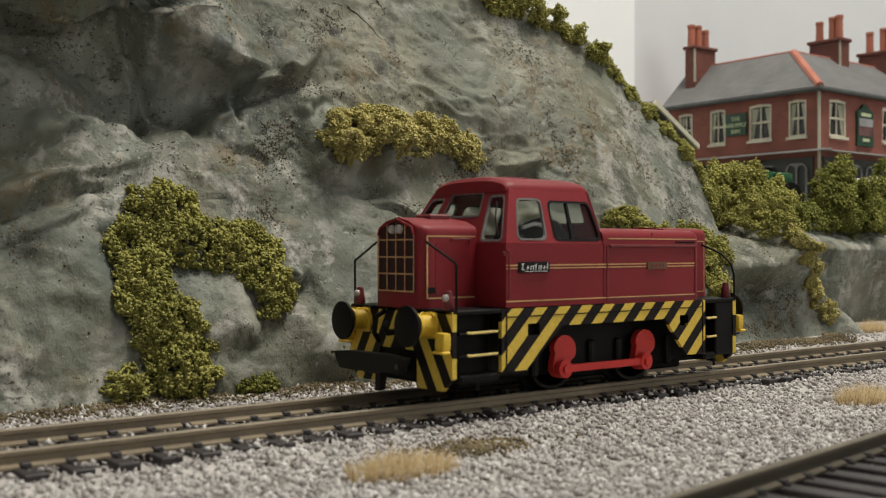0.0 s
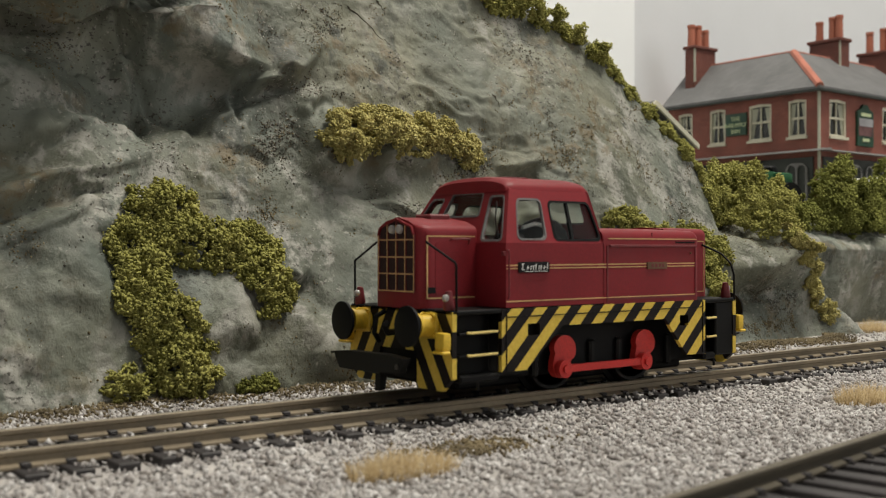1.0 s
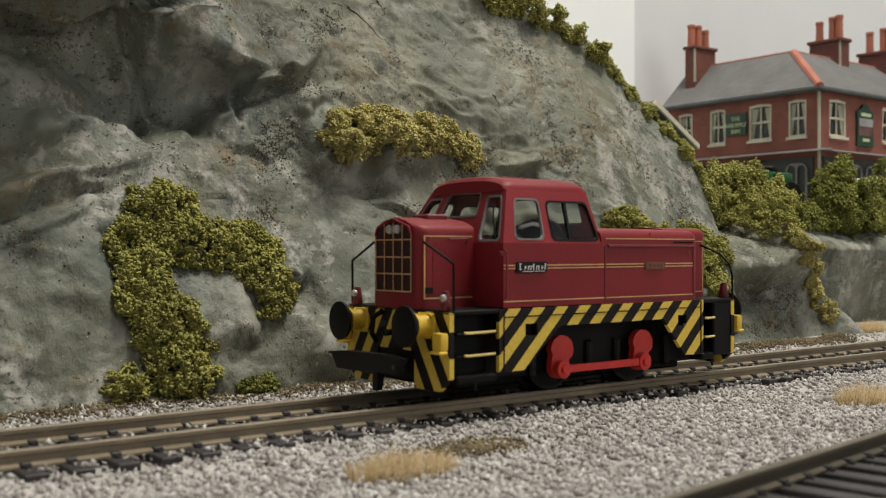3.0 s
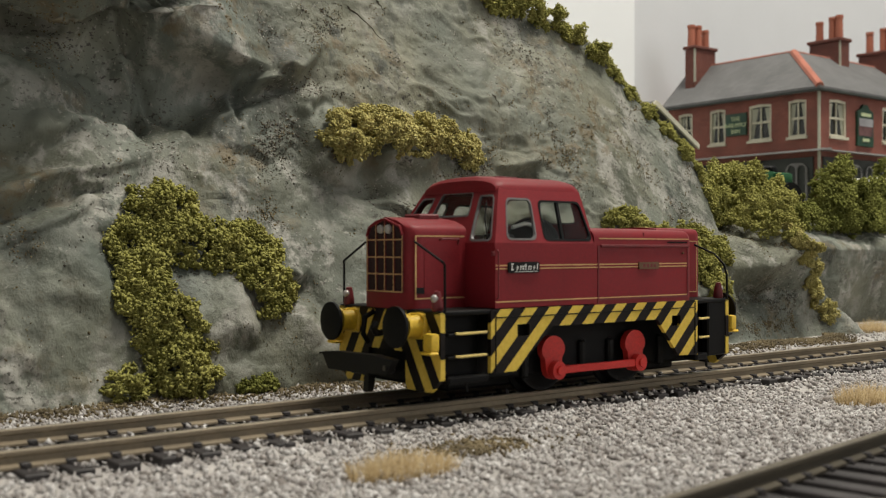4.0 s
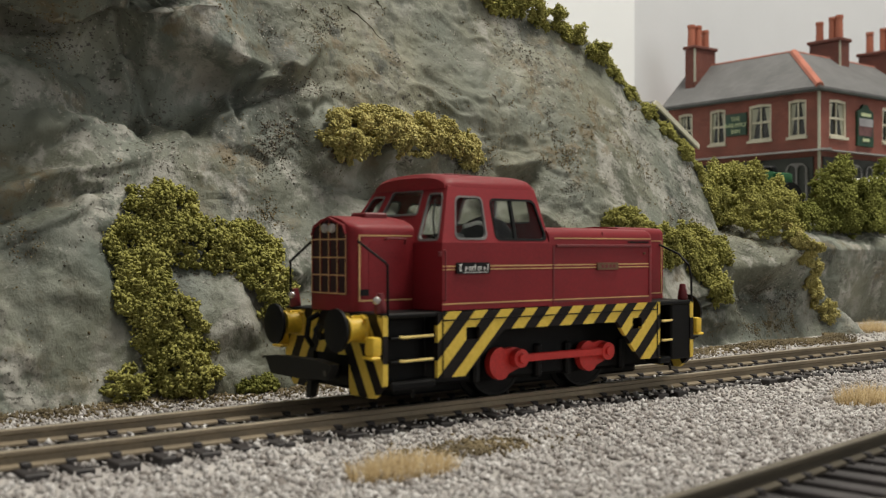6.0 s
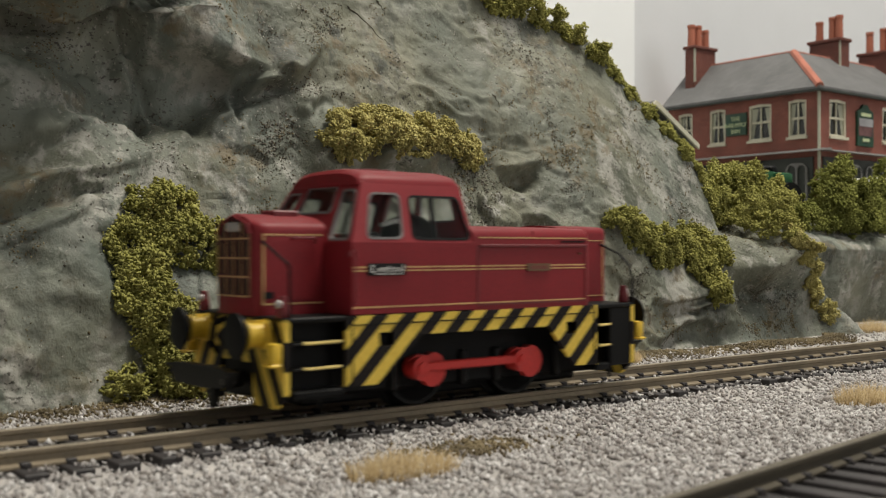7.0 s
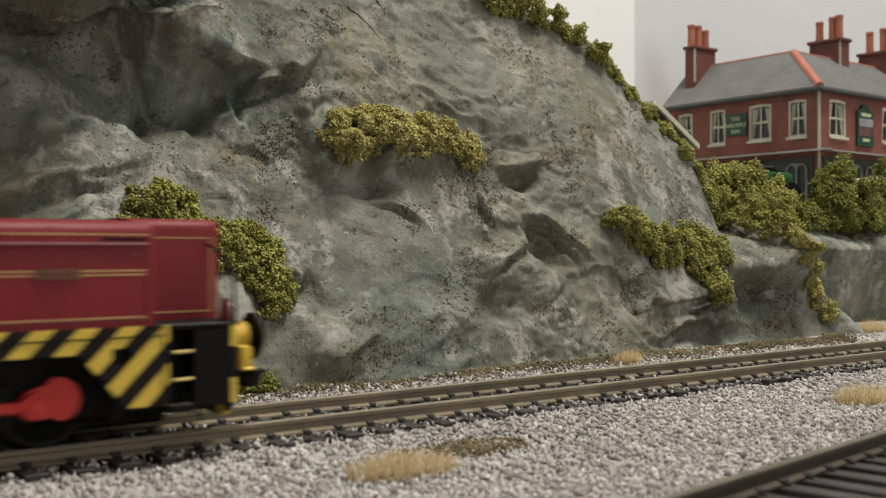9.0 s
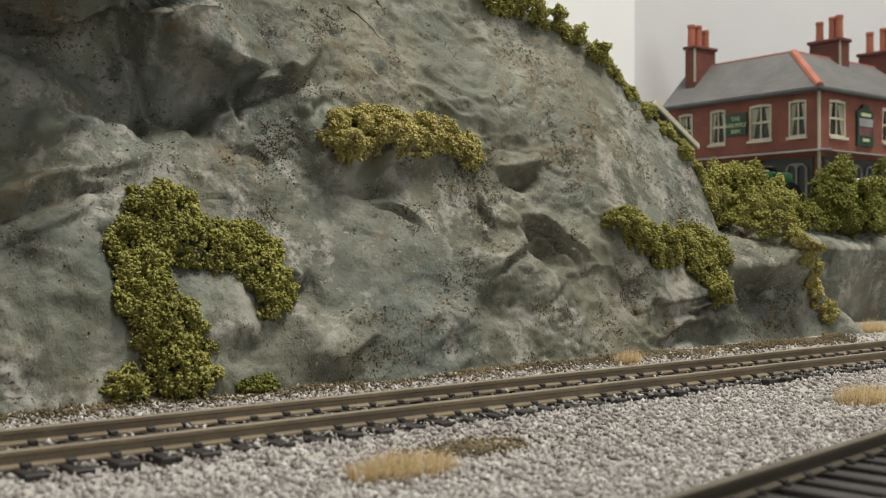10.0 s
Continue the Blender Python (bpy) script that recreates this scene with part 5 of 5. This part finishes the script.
def rear_hood():
    sec = [(-HALF, 16.8), (HALF, 16.8), (HALF, 29.6)]
    for i in range(1, 6):
        a = radians(90 * i / 6)
        sec.append((HALF - 2.2 + 2.2 * math.cos(a), 29.6 + 2.0 * math.sin(a)))
    sec += [(0, 32.2)] + [(-u, v) for u, v in reversed(sec[2:])]
    bm = bmesh.new()
    rings = []
    for x, k, dz in ((25.4, 1, 0), (53.7, 1, 0), (54.3, 0.99, -0.1), (54.6, 0.975, -0.4)):
        rings.append([bm.verts.new((x, u * k, v + (dz if v > 20 else 0))) for u, v in sec])
    for r0, r1 in zip(rings, rings[1:]):
        for i in range(len(r0)):
            j = (i + 1) % len(r0)
            bm.faces.new((r0[i], r0[j], r1[j], r1[i]))
    bm.faces.new(rings[0])
    bm.faces.new(rings[-1][::-1])
    part("rear_hood", bm, MAROON, loco)
    narrow_hood("end_hood", 69.0, 54.4)
    for s in (-1, 1):
        ln = bmesh.new()
        for a, b in (((67.0, 18.0), (67.22, 29.5)), ((55.2, 29.3), (67.2, 29.5)), ((55.2, 18.0), (67.2, 18.22))):
            box(ln, (a[0], s * HOODW - 0.06, a[1]), (b[0], s * HOODW + 0.06, b[1]))
        part("lining", ln, GOLD, loco, "thin gold lining", 0)
    for s in (-1, 1):
        f = lambda u, v, d: (u, s * (HALF + d), v)
        pn = part("hood_panel", holed(bmesh.new(), rrect(26.4, 17.6, 53.6, 28.3, 0.2), [rrect(26.7, 17.9, 53.3, 28.0, 0.2)], f, 0.0, 0.14), MAROON_DK, loco, "raised panel edge", 0)
        part("panel_lip", boxed((27.0, s * (HALF + 0.2) - 0.3, 28.0), (53.6, s * (HALF + 0.2) + 0.3, 28.55), 0.12), MAROON_DK, pn)
        part("panel_joint", boxed((26.3, s * (HALF + 0.02) - 0.1, 17.0), (26.5, s * (HALF + 0.02) + 0.1, 28.3)), MAROON_DK, pn, smooth=0)
        part("panel_joint", boxed((39.8, s * (HALF - 0.2) - 0.1, 29.0), (40.0, s * (HALF - 0.2) + 0.1, 31.0)), MAROON_DK, pn, smooth=0)
        part("vent_slot", boxed((47, s * (HALF + 0.03) - 0.1, 28.9), (53.2, s * (HALF + 0.03) + 0.1, 29.2)), BLACK, pn, smooth=0)
        part("door_latch", boxed((51.5, s * (HALF + 0.2) - 0.15, 26.6), (52.0, s * (HALF + 0.2) + 0.15, 27.0), 0.08), BRASS, pn)
        ln = bmesh.new()
        y = s * HALF
        for a, b in (((0.1, 24.55), (53.2, 24.78)), ((0.1, 24.0), (53.2, 24.2)), ((0.1, 18.0), (53.4, 18.22)), ((26.8, 29.6), (53.8, 29.82))):
            box(ln, (a[0], y - 0.06, a[1]), (b[0], y + 0.06, b[1]))
        part("lining", ln, GOLD, loco, "thin gold lining", 0)
        nm = part("nameplate", prism(bmesh.new(), rrect(2.9, 23.3, 10.5, 25.3, 0.4), f, 0.05, 0.45), PLATE, loco, "black nameplate with silver strokes", 0)
        bars = bmesh.new()
        for u, top in ((3.5, 25.05), (4.75, 24.6), (5.6, 24.6), (6.2, 24.6), (6.85, 24.95), (7.6, 24.6), (8.15, 24.6), (8.95, 24.6), (9.75, 25.05)):
            prism(bars, [(u, 23.85), (u + 0.22, 23.85), (u + 0.34, top), (u + 0.12, top)], f, 0.45, 0.52)
        for u, z in ((3.75, 24.95), (3.75, 23.9), (5.0, 24.25), (5.9, 24.5), (6.85, 24.55), (7.9, 24.5), (9.2, 24.25)):
            prism(bars, [(u - 0.28, z - 0.1), (u + 0.28, z - 0.1), (u + 0.32, z + 0.1), (u - 0.24, z + 0.1)], f, 0.45, 0.515)
        prism(bars, [(4.3, 23.5), (9.9, 23.5), (9.9, 23.62), (4.3, 23.62)], f, 0.45, 0.52)
        part("lettering_bar", bars, PLATE_LET, nm, "silver strokes", 0)
        plate = part("number_plate", prism(bmesh.new(), rrect(38.0, 23.6, 44.0, 25.0, 0.2), f, 0.05, 0.35), BRASS, loco, "dull brass plate", 0)
        bars = bmesh.new()
        for u in (39.2, 40.3, 41.4, 42.4):
            prism(bars, [(u, 24.0), (u + 0.6, 24.0), (u + 0.6, 24.6), (u, 24.6)], f, 0.35, 0.4)
        part("lettering_bar", bars, MAROON_DK, plate, "worn bars", 0)


def skirts():
    pts = [(-1.1, 5.4), (5.0, 5.4), (14.2, 13.2), (43.8, 13.2), (50.4, 5.4), (56.6, 5.2), (56.6, 16.8), (-1.1, 16.8)]
    for s in (-1, 1):
        f = lambda u, v, d: (u, s * (HALF + 0.15 - d), v)
        holes = [[(5.25, 11.7), (8.25, 11.7), (8.25, 13.9), (5.25, 13.9)], [(48.3, 11.6), (51.0, 11.6), (51.0, 13.8), (48.3, 13.8)]]
        sk = part("side_skirt", holed(bmesh.new(), pts, holes, f, 0, 0.9), SKIRT, loco, "side frame in black and yellow stripes", 0)
        part("frame_bead", boxed((0.0, s * (HALF + 0.2) - 0.1, 15.2), (55.8, s * (HALF + 0.2) + 0.1, 15.4)), BLACK, sk, smooth=0)
        for u in (0.0, 55.7):
            part("frame_bead", boxed((u - 0.1, s * (HALF + 0.2) - 0.1, 5.6), (u + 0.1, s * (HALF + 0.2) + 0.1, 16.6)), BLACK, sk, smooth=0)
        for u in (6.75, 49.65):
            part("step_back", boxed((u - 2.2, s * 14.6 - 0.3, 10.8), (u + 2.2, s * 14.6 + 0.3, 14.2)), BLACK, sk, smooth=0)
    part("chassis_block", boxed((-11.8, -10.4, 3.2), (66.6, 10.4, 16.5), 0.6), BLACK, loco, "black chassis")
    part("underframe", boxed((-4, -7, 1.4), (60, 7, 3.6), 0.5), BLACK, loco)
    for x in (12.0, 27.5, 35.5, 51.0):
        part("brake_shoe", boxed((x - 0.8, -11.5, 3.0), (x + 0.8, -9.0, 9.5), 0.4), BLACKMET, loco)
    # end platforms, with cutaway steps at the sides
    for x0, x1, e in ((-12.4, -0.2, 1), (54.7, 67.6, -1)):
        part("footplate", boxed((x0, -HALF, 16.0), (x1, HALF, 16.9), 0.25), BLACK, loco, "black end footplate")
        for s in (-1, 1):
            xa, xb = (-10.6, -1.1) if e > 0 else (56.7, 60.6)
            part("step_box", boxed((xa, s * 12.0 - 1.2, 4.4), (xb, s * 12.0 + 1.2, 16.2), 0.4), BLACK, loco)
            for z in (12.9, 8.9):
                tr = part("step", boxed((xa, s * 14.0 - 2.1, z - 0.5), (xb, s * 14.0 + 2.1, z), 0.15), BLACK, loco)
                part("step_edge", rod(bmesh.new(), [(xa + 0.16 * (xb - xa), s * 16.3, z), (xa + 0.25 * (xb - xa), s * 16.5, z - 0.1), (xb - 0.12 * (xb - xa), s * 16.6, z)], 0.24, 8), STEPYEL, tr, "pale yellow step edge")
            part("step_foot", boxed((xa, s * 14.2 - 2.0, 3.9), (xb, s * 14.2 + 2.0, 5.4), 0.4), BLACK, loco)
            part("sand_pipe", rod(bmesh.new(), [(xa + 5, s * 14.5, 5), (xa + 6, s * 14.0, 2.2)], 0.3, 6), BLACKMET, loco)
            if e < 0:
                part("corner_panel", boxed((60.6, s * 15.2 - 0.9, 4.6), (67.1, s * 15.2 + 0.9, 16.2), 0.3), BLACK, loco)


def loco_end(xb, e):
    """One end: the striped beam, buffers, coupling, lamps and rails. e is +1 at the front, -1 at the rear."""
    def f(u, v, d):
        return (xb + e * d, u, v)

    pts = [(-16.3, 16.6), (-16.3, 5.0), (-13.2, 2.5), (-5.9, 2.5), (-5.9, 9.2), (5.9, 9.2), (5.9, 2.5), (13.2, 2.5), (16.3, 5.0), (16.3, 16.6)]
    part("buffer_beam", prism(bmesh.new(), pts, f, 0, 1.0), BEAM, loco, "end beam in black and yellow stripes", 0)
    for y in (-10.5, 10.5):
        st = part("buffer", turned(bmesh.new(), [(-0.2, 2.4), (-0.6, 2.4), (-0.7, 2.0), (-3.2, 1.9), (-3.4, 2.3), (-3.9, 2.3), (-4.0, 1.5)] if e > 0 else [(0.2, 2.4), (0.6, 2.4), (0.7, 2.0), (3.2, 1.9), (3.4, 2.3), (3.9, 2.3), (4.0, 1.5)], (xb, y, 14.1), "x", 24), YELLOW, loco, "yellow buffer shank")
        sgn = -e
        part("buffer_head", turned(bmesh.new(), [(sgn * 3.8, 1.1), (sgn * 5.0, 1.2), (sgn * 5.2, 3.65), (sgn * 5.7, 3.65), (sgn * 5.95, 2.4), (sgn * 6.0, 0.6)], (xb, y, 14.1), "x", 32), BLACK, st, "round black buffer head")
        fl = boxed((xb - e * 0.7 - 0.2, y - 2.3, 11.8), (xb - e * 0.7 + 0.2, y + 2.3, 16.4), 0.2)
        part("buffer_flange", fl, YELLOW, st, smooth=30)
        for dy in (-1.85, 1.85):
            for dz in (-1.85, 1.85):
                part("bolt", cyl(bmesh.new(), (xb - e * 0.9, y + dy, 14.1 + dz), (xb - e * 1.35, y + dy, 14.1 + dz), 0.3, 6), YELLOW, st)
        s = math.copysign(1, y)
        br = part("lamp_bracket", boxed((xb - e * 1.4 - 0.9, s * 15.3 - 1.5, 9.9), (xb - e * 1.4 + 0.9, s * 15.3 + 1.2, 13.1), 0.5, 2), YELLOW, loco, "yellow bracket on the beam")
        part("bracket_ledge", boxed((xb - e * 1.8 - 1.0, s * 15.3 - 1.8, 9.4), (xb - e * 1.8 + 1.0, s * 15.3 + 1.4, 9.95), 0.25), YELLOW, br)
        lm = part("marker_lamp", turned(bmesh.new(), [(16.8, 0.9), (17.2, 1.1), (18.6, 0.9), (20.2, 0.6), (20.3, 0.3)], (xb + e * 0.9, s * 14.2, 0), "z", 14), MAROON_DK, loco, "small maroon marker lamp")
        part("lamp_lens", ball(bmesh.new(), (xb + e * 0.3, s * 14.2, 19.0), 0.75, 12), LENS, lm, "pale lens")
        if e > 0:
            rail = [(-11.8, s * 7.9, 29.0), (-11.6, s * 15.9, 25.4), (-11.4, s * 16.2, 24.9), (-11.35, s * 16.2, 16.5)]
        else:
            rail = [(66.5, s * 7.8, 28.6), (66.7, s * 13.0, 26.6), (66.9, s * 15.4, 24.4), (67.0, s * 16.1, 22.0), (67.0, s * 16.2, 16.5)]
        part("handrail", rod(bmesh.new(), rail, 0.23), BLACK, loco, "thin black handrail")
    bar = [(-11.8, 8.6), (-9.8, 5.9), (-3.0, 5.5), (3.0, 5.3), (9.4, 5.3), (11.6, 8.3), (6.0, 8.8), (-6.0, 9.0)]
    hk = part("coupling", prism(bmesh.new(), bar, f, -6.9, -5.5), BLACKMET, loco, "wide black tension-lock coupling bar", 0)
    part("coupling_lip", prism(bmesh.new(), [(-11.6, 8.2), (-6.0, 8.6), (6.0, 8.4), (11.4, 7.9), (11.5, 8.3), (6.0, 8.85), (-6.0, 9.05), (-11.7, 8.65)], f, -7.5, -6.9), BLACKMET, hk, "", 0)
    part("coupling_shank", boxed((min(xb, xb - e * 6.2), -3.2, 5.0), (max(xb, xb - e * 6.2), 3.2, 7.6), 0.4), BLACKMET, hk)
    part("coupling_hook", prism(bmesh.new(), [(2.6, 6.4), (3.4, 1.9), (4.6, 1.7), (4.4, 6.4)], lambda u, v, d: (xb - e * u, d, v), -0.7, 0.9), BLACKMET, hk, "", 0)
    part("pivot_screw", cyl(bmesh.new(), (xb - e * 5.0, -9.4, 7.0), (xb - e * 7.1, -9.4, 7.0), 0.5, 10), WHEELMET, hk)
    part("draw_hook", rod(bmesh.new(), [(xb, 0, 12.4), (xb - e * 2.2, 0, 12.2), (xb - e * 3.0, 0, 13.4), (xb - e * 2.2, 0, 14.2)], 0.6, 8), BLACKMET, loco)
    part("brake_hose", rod(bmesh.new(), [(xb, 4.2, 16.0), (xb - e * 2.0, 4.2, 15.0), (xb - e * 2.4, 4.3, 12.0), (xb - e * 1.2, 4.4, 10.2)], 0.5, 8), BLACK, loco)


def wheelset(x):
    """A pair of wheels on an axle, with its red fly cranks; built about the axle."""
    w = bmesh.new()
    cyl(w, (0, -11, 0), (0, 11, 0), 1.2, 12)
    ax = part("wheelset", w, BLACKMET, loco, "black wheels with red cranks")
    for s in (-1, 1):
        tr = turned(bmesh.new(), [(s * 6.6, 2.0), (s * 6.6, WHEEL_R + 0.9), (s * 7.3, WHEEL_R + 0.9), (s * 7.6, WHEEL_R), (s * 9.7, WHEEL_R - 0.15), (s * 9.8, WHEEL_R - 0.9), (s * 9.2, WHEEL_R - 1.2), (s * 9.2, 2.0)], (0, 0, 0), "y", 40)
        part("wheel", tr, BLACK, ax)
        ty = turned(bmesh.new(), [(s * 9.72, WHEEL_R - 0.75), (s * 9.86, WHEEL_R - 0.7), (s * 9.86, WHEEL_R - 0.25), (s * 9.72, WHEEL_R - 0.2)], (0, 0, 0), "y", 40)
        part("tyre_edge", ty, BLACKMET, ax)
        a0 = radians(PHASE)
        ring = []
        for i in range(28):
            a = a0 + 2 * math.pi * i / 28
            k = math.cos(a - a0)
            r = 2.3 + 2.0 * max(0, k) ** 3 + 1.9 * max(0, -k) ** 0.7
            ring.append((r * math.cos(a), r * math.sin(a)))
        cr = prism(bmesh.new(), ring, lambda u, v, d: (u, s * d, v), 11.6, 13.0)
        part("crank", cr, ROD_RED, ax, "red painted crank with counterweight", 40)
        p = (THROW * math.cos(a0), THROW * math.sin(a0))
        part("crank_pin", cyl(bmesh.new(), (p[0], s * 12.9, p[1]), (p[0], s * 14.8, p[1]), 0.8, 14), ROD_RED, ax)
    ax.location = (x * MM, 0, WHEEL_R * MM)
    return ax


def side_rod(s):
    """The coupling rod, built about its front pin."""
    L = AXLES[1] - AXLES[0]
    bm = bmesh.new()
    box(bm, (0.5, s * 13.9 - 0.5, -0.75), (L - 0.5, s * 13.9 + 0.5, 0.75), 0.2)
    for x in (0, L):
        cyl(bm, (x, s * 13.2, 0), (x, s * 14.6, 0), 1.75, 20)
        cyl(bm, (x, s * 14.6, 0), (x, s * 15.1, 0), 0.9, 6)
    return part("coupling_rod", bm, ROD_RED, loco, "red painted coupling rod")


cab()
front_hood()
rear_hood()
skirts()
loco_end(-12.4, 1)
loco_end(67.4, -1)
WHEELS = [wheelset(x) for x in AXLES]
RODS = [side_rod(s) for s in (-1, 1)]

ballast()

# distance run towards -x in millimetres, by seconds
RUN = [(0.0, 0.0), (2.2, 0.0), (2.5, 0.18), (3.0, 0.6), (3.5, 1.35), (4.0, 2.56), (4.5, 4.38), (5.0, 7.03), (5.5, 10.4), (5.7, 11.9), (6.0, 14.6), (6.4, 19.6),
       (6.8, 26.9), (7.0, 33.1), (7.25, 43.0), (7.5, 53.5), (7.75, 61.5), (8.0, 72.6), (8.25, 84.4), (8.5, 97.8), (8.75, 109.0), (9.0, 120.9), (9.5, 142.4), (10.0, 164.0)]


def run_at(t):
    """A smooth curve through RUN (monotone cubic)."""
    ts = [p[0] for p in RUN]
    ss = [p[1] for p in RUN]
    d = [(ss[i + 1] - ss[i]) / (ts[i + 1] - ts[i]) for i in range(len(ts) - 1)]
    m = [d[0]] + [0 if d[i] * d[i + 1] <= 0 else 2 * d[i] * d[i + 1] / (d[i] + d[i + 1]) for i in range(len(d) - 1)] + [d[-1]]
    for i in range(len(d)):
        if t <= ts[i + 1] or i == len(d) - 1:
            h = ts[i + 1] - ts[i]
            k = (t - ts[i]) / h
            return ((2 * k ** 3 - 3 * k ** 2 + 1) * ss[i] + (k ** 3 - 2 * k ** 2 + k) * h * m[i]
                    + (-2 * k ** 3 + 3 * k ** 2) * ss[i + 1] + (k ** 3 - k ** 2) * h * m[i + 1])


def motions():
    times = [0.1 * i for i in range(101)]
    walk(loco, [(t, pose(-run_at(t) * MM, 0, 0)) for t in times])
    for ax, x in zip(WHEELS, AXLES):
        walk(ax, [(t, pose(x * MM, 0, WHEEL_R * MM, 0, -math.degrees(run_at(t) / WHEEL_R), 0)) for t in times])
    for r in RODS:
        rows = []
        for t in times:
            a = radians(PHASE) + run_at(t) / WHEEL_R
            rows.append((t, pose((AXLES[0] + THROW * math.cos(a)) * MM, 0, (WHEEL_R + THROW * math.sin(a)) * MM)))
        walk(r, rows)


motions()
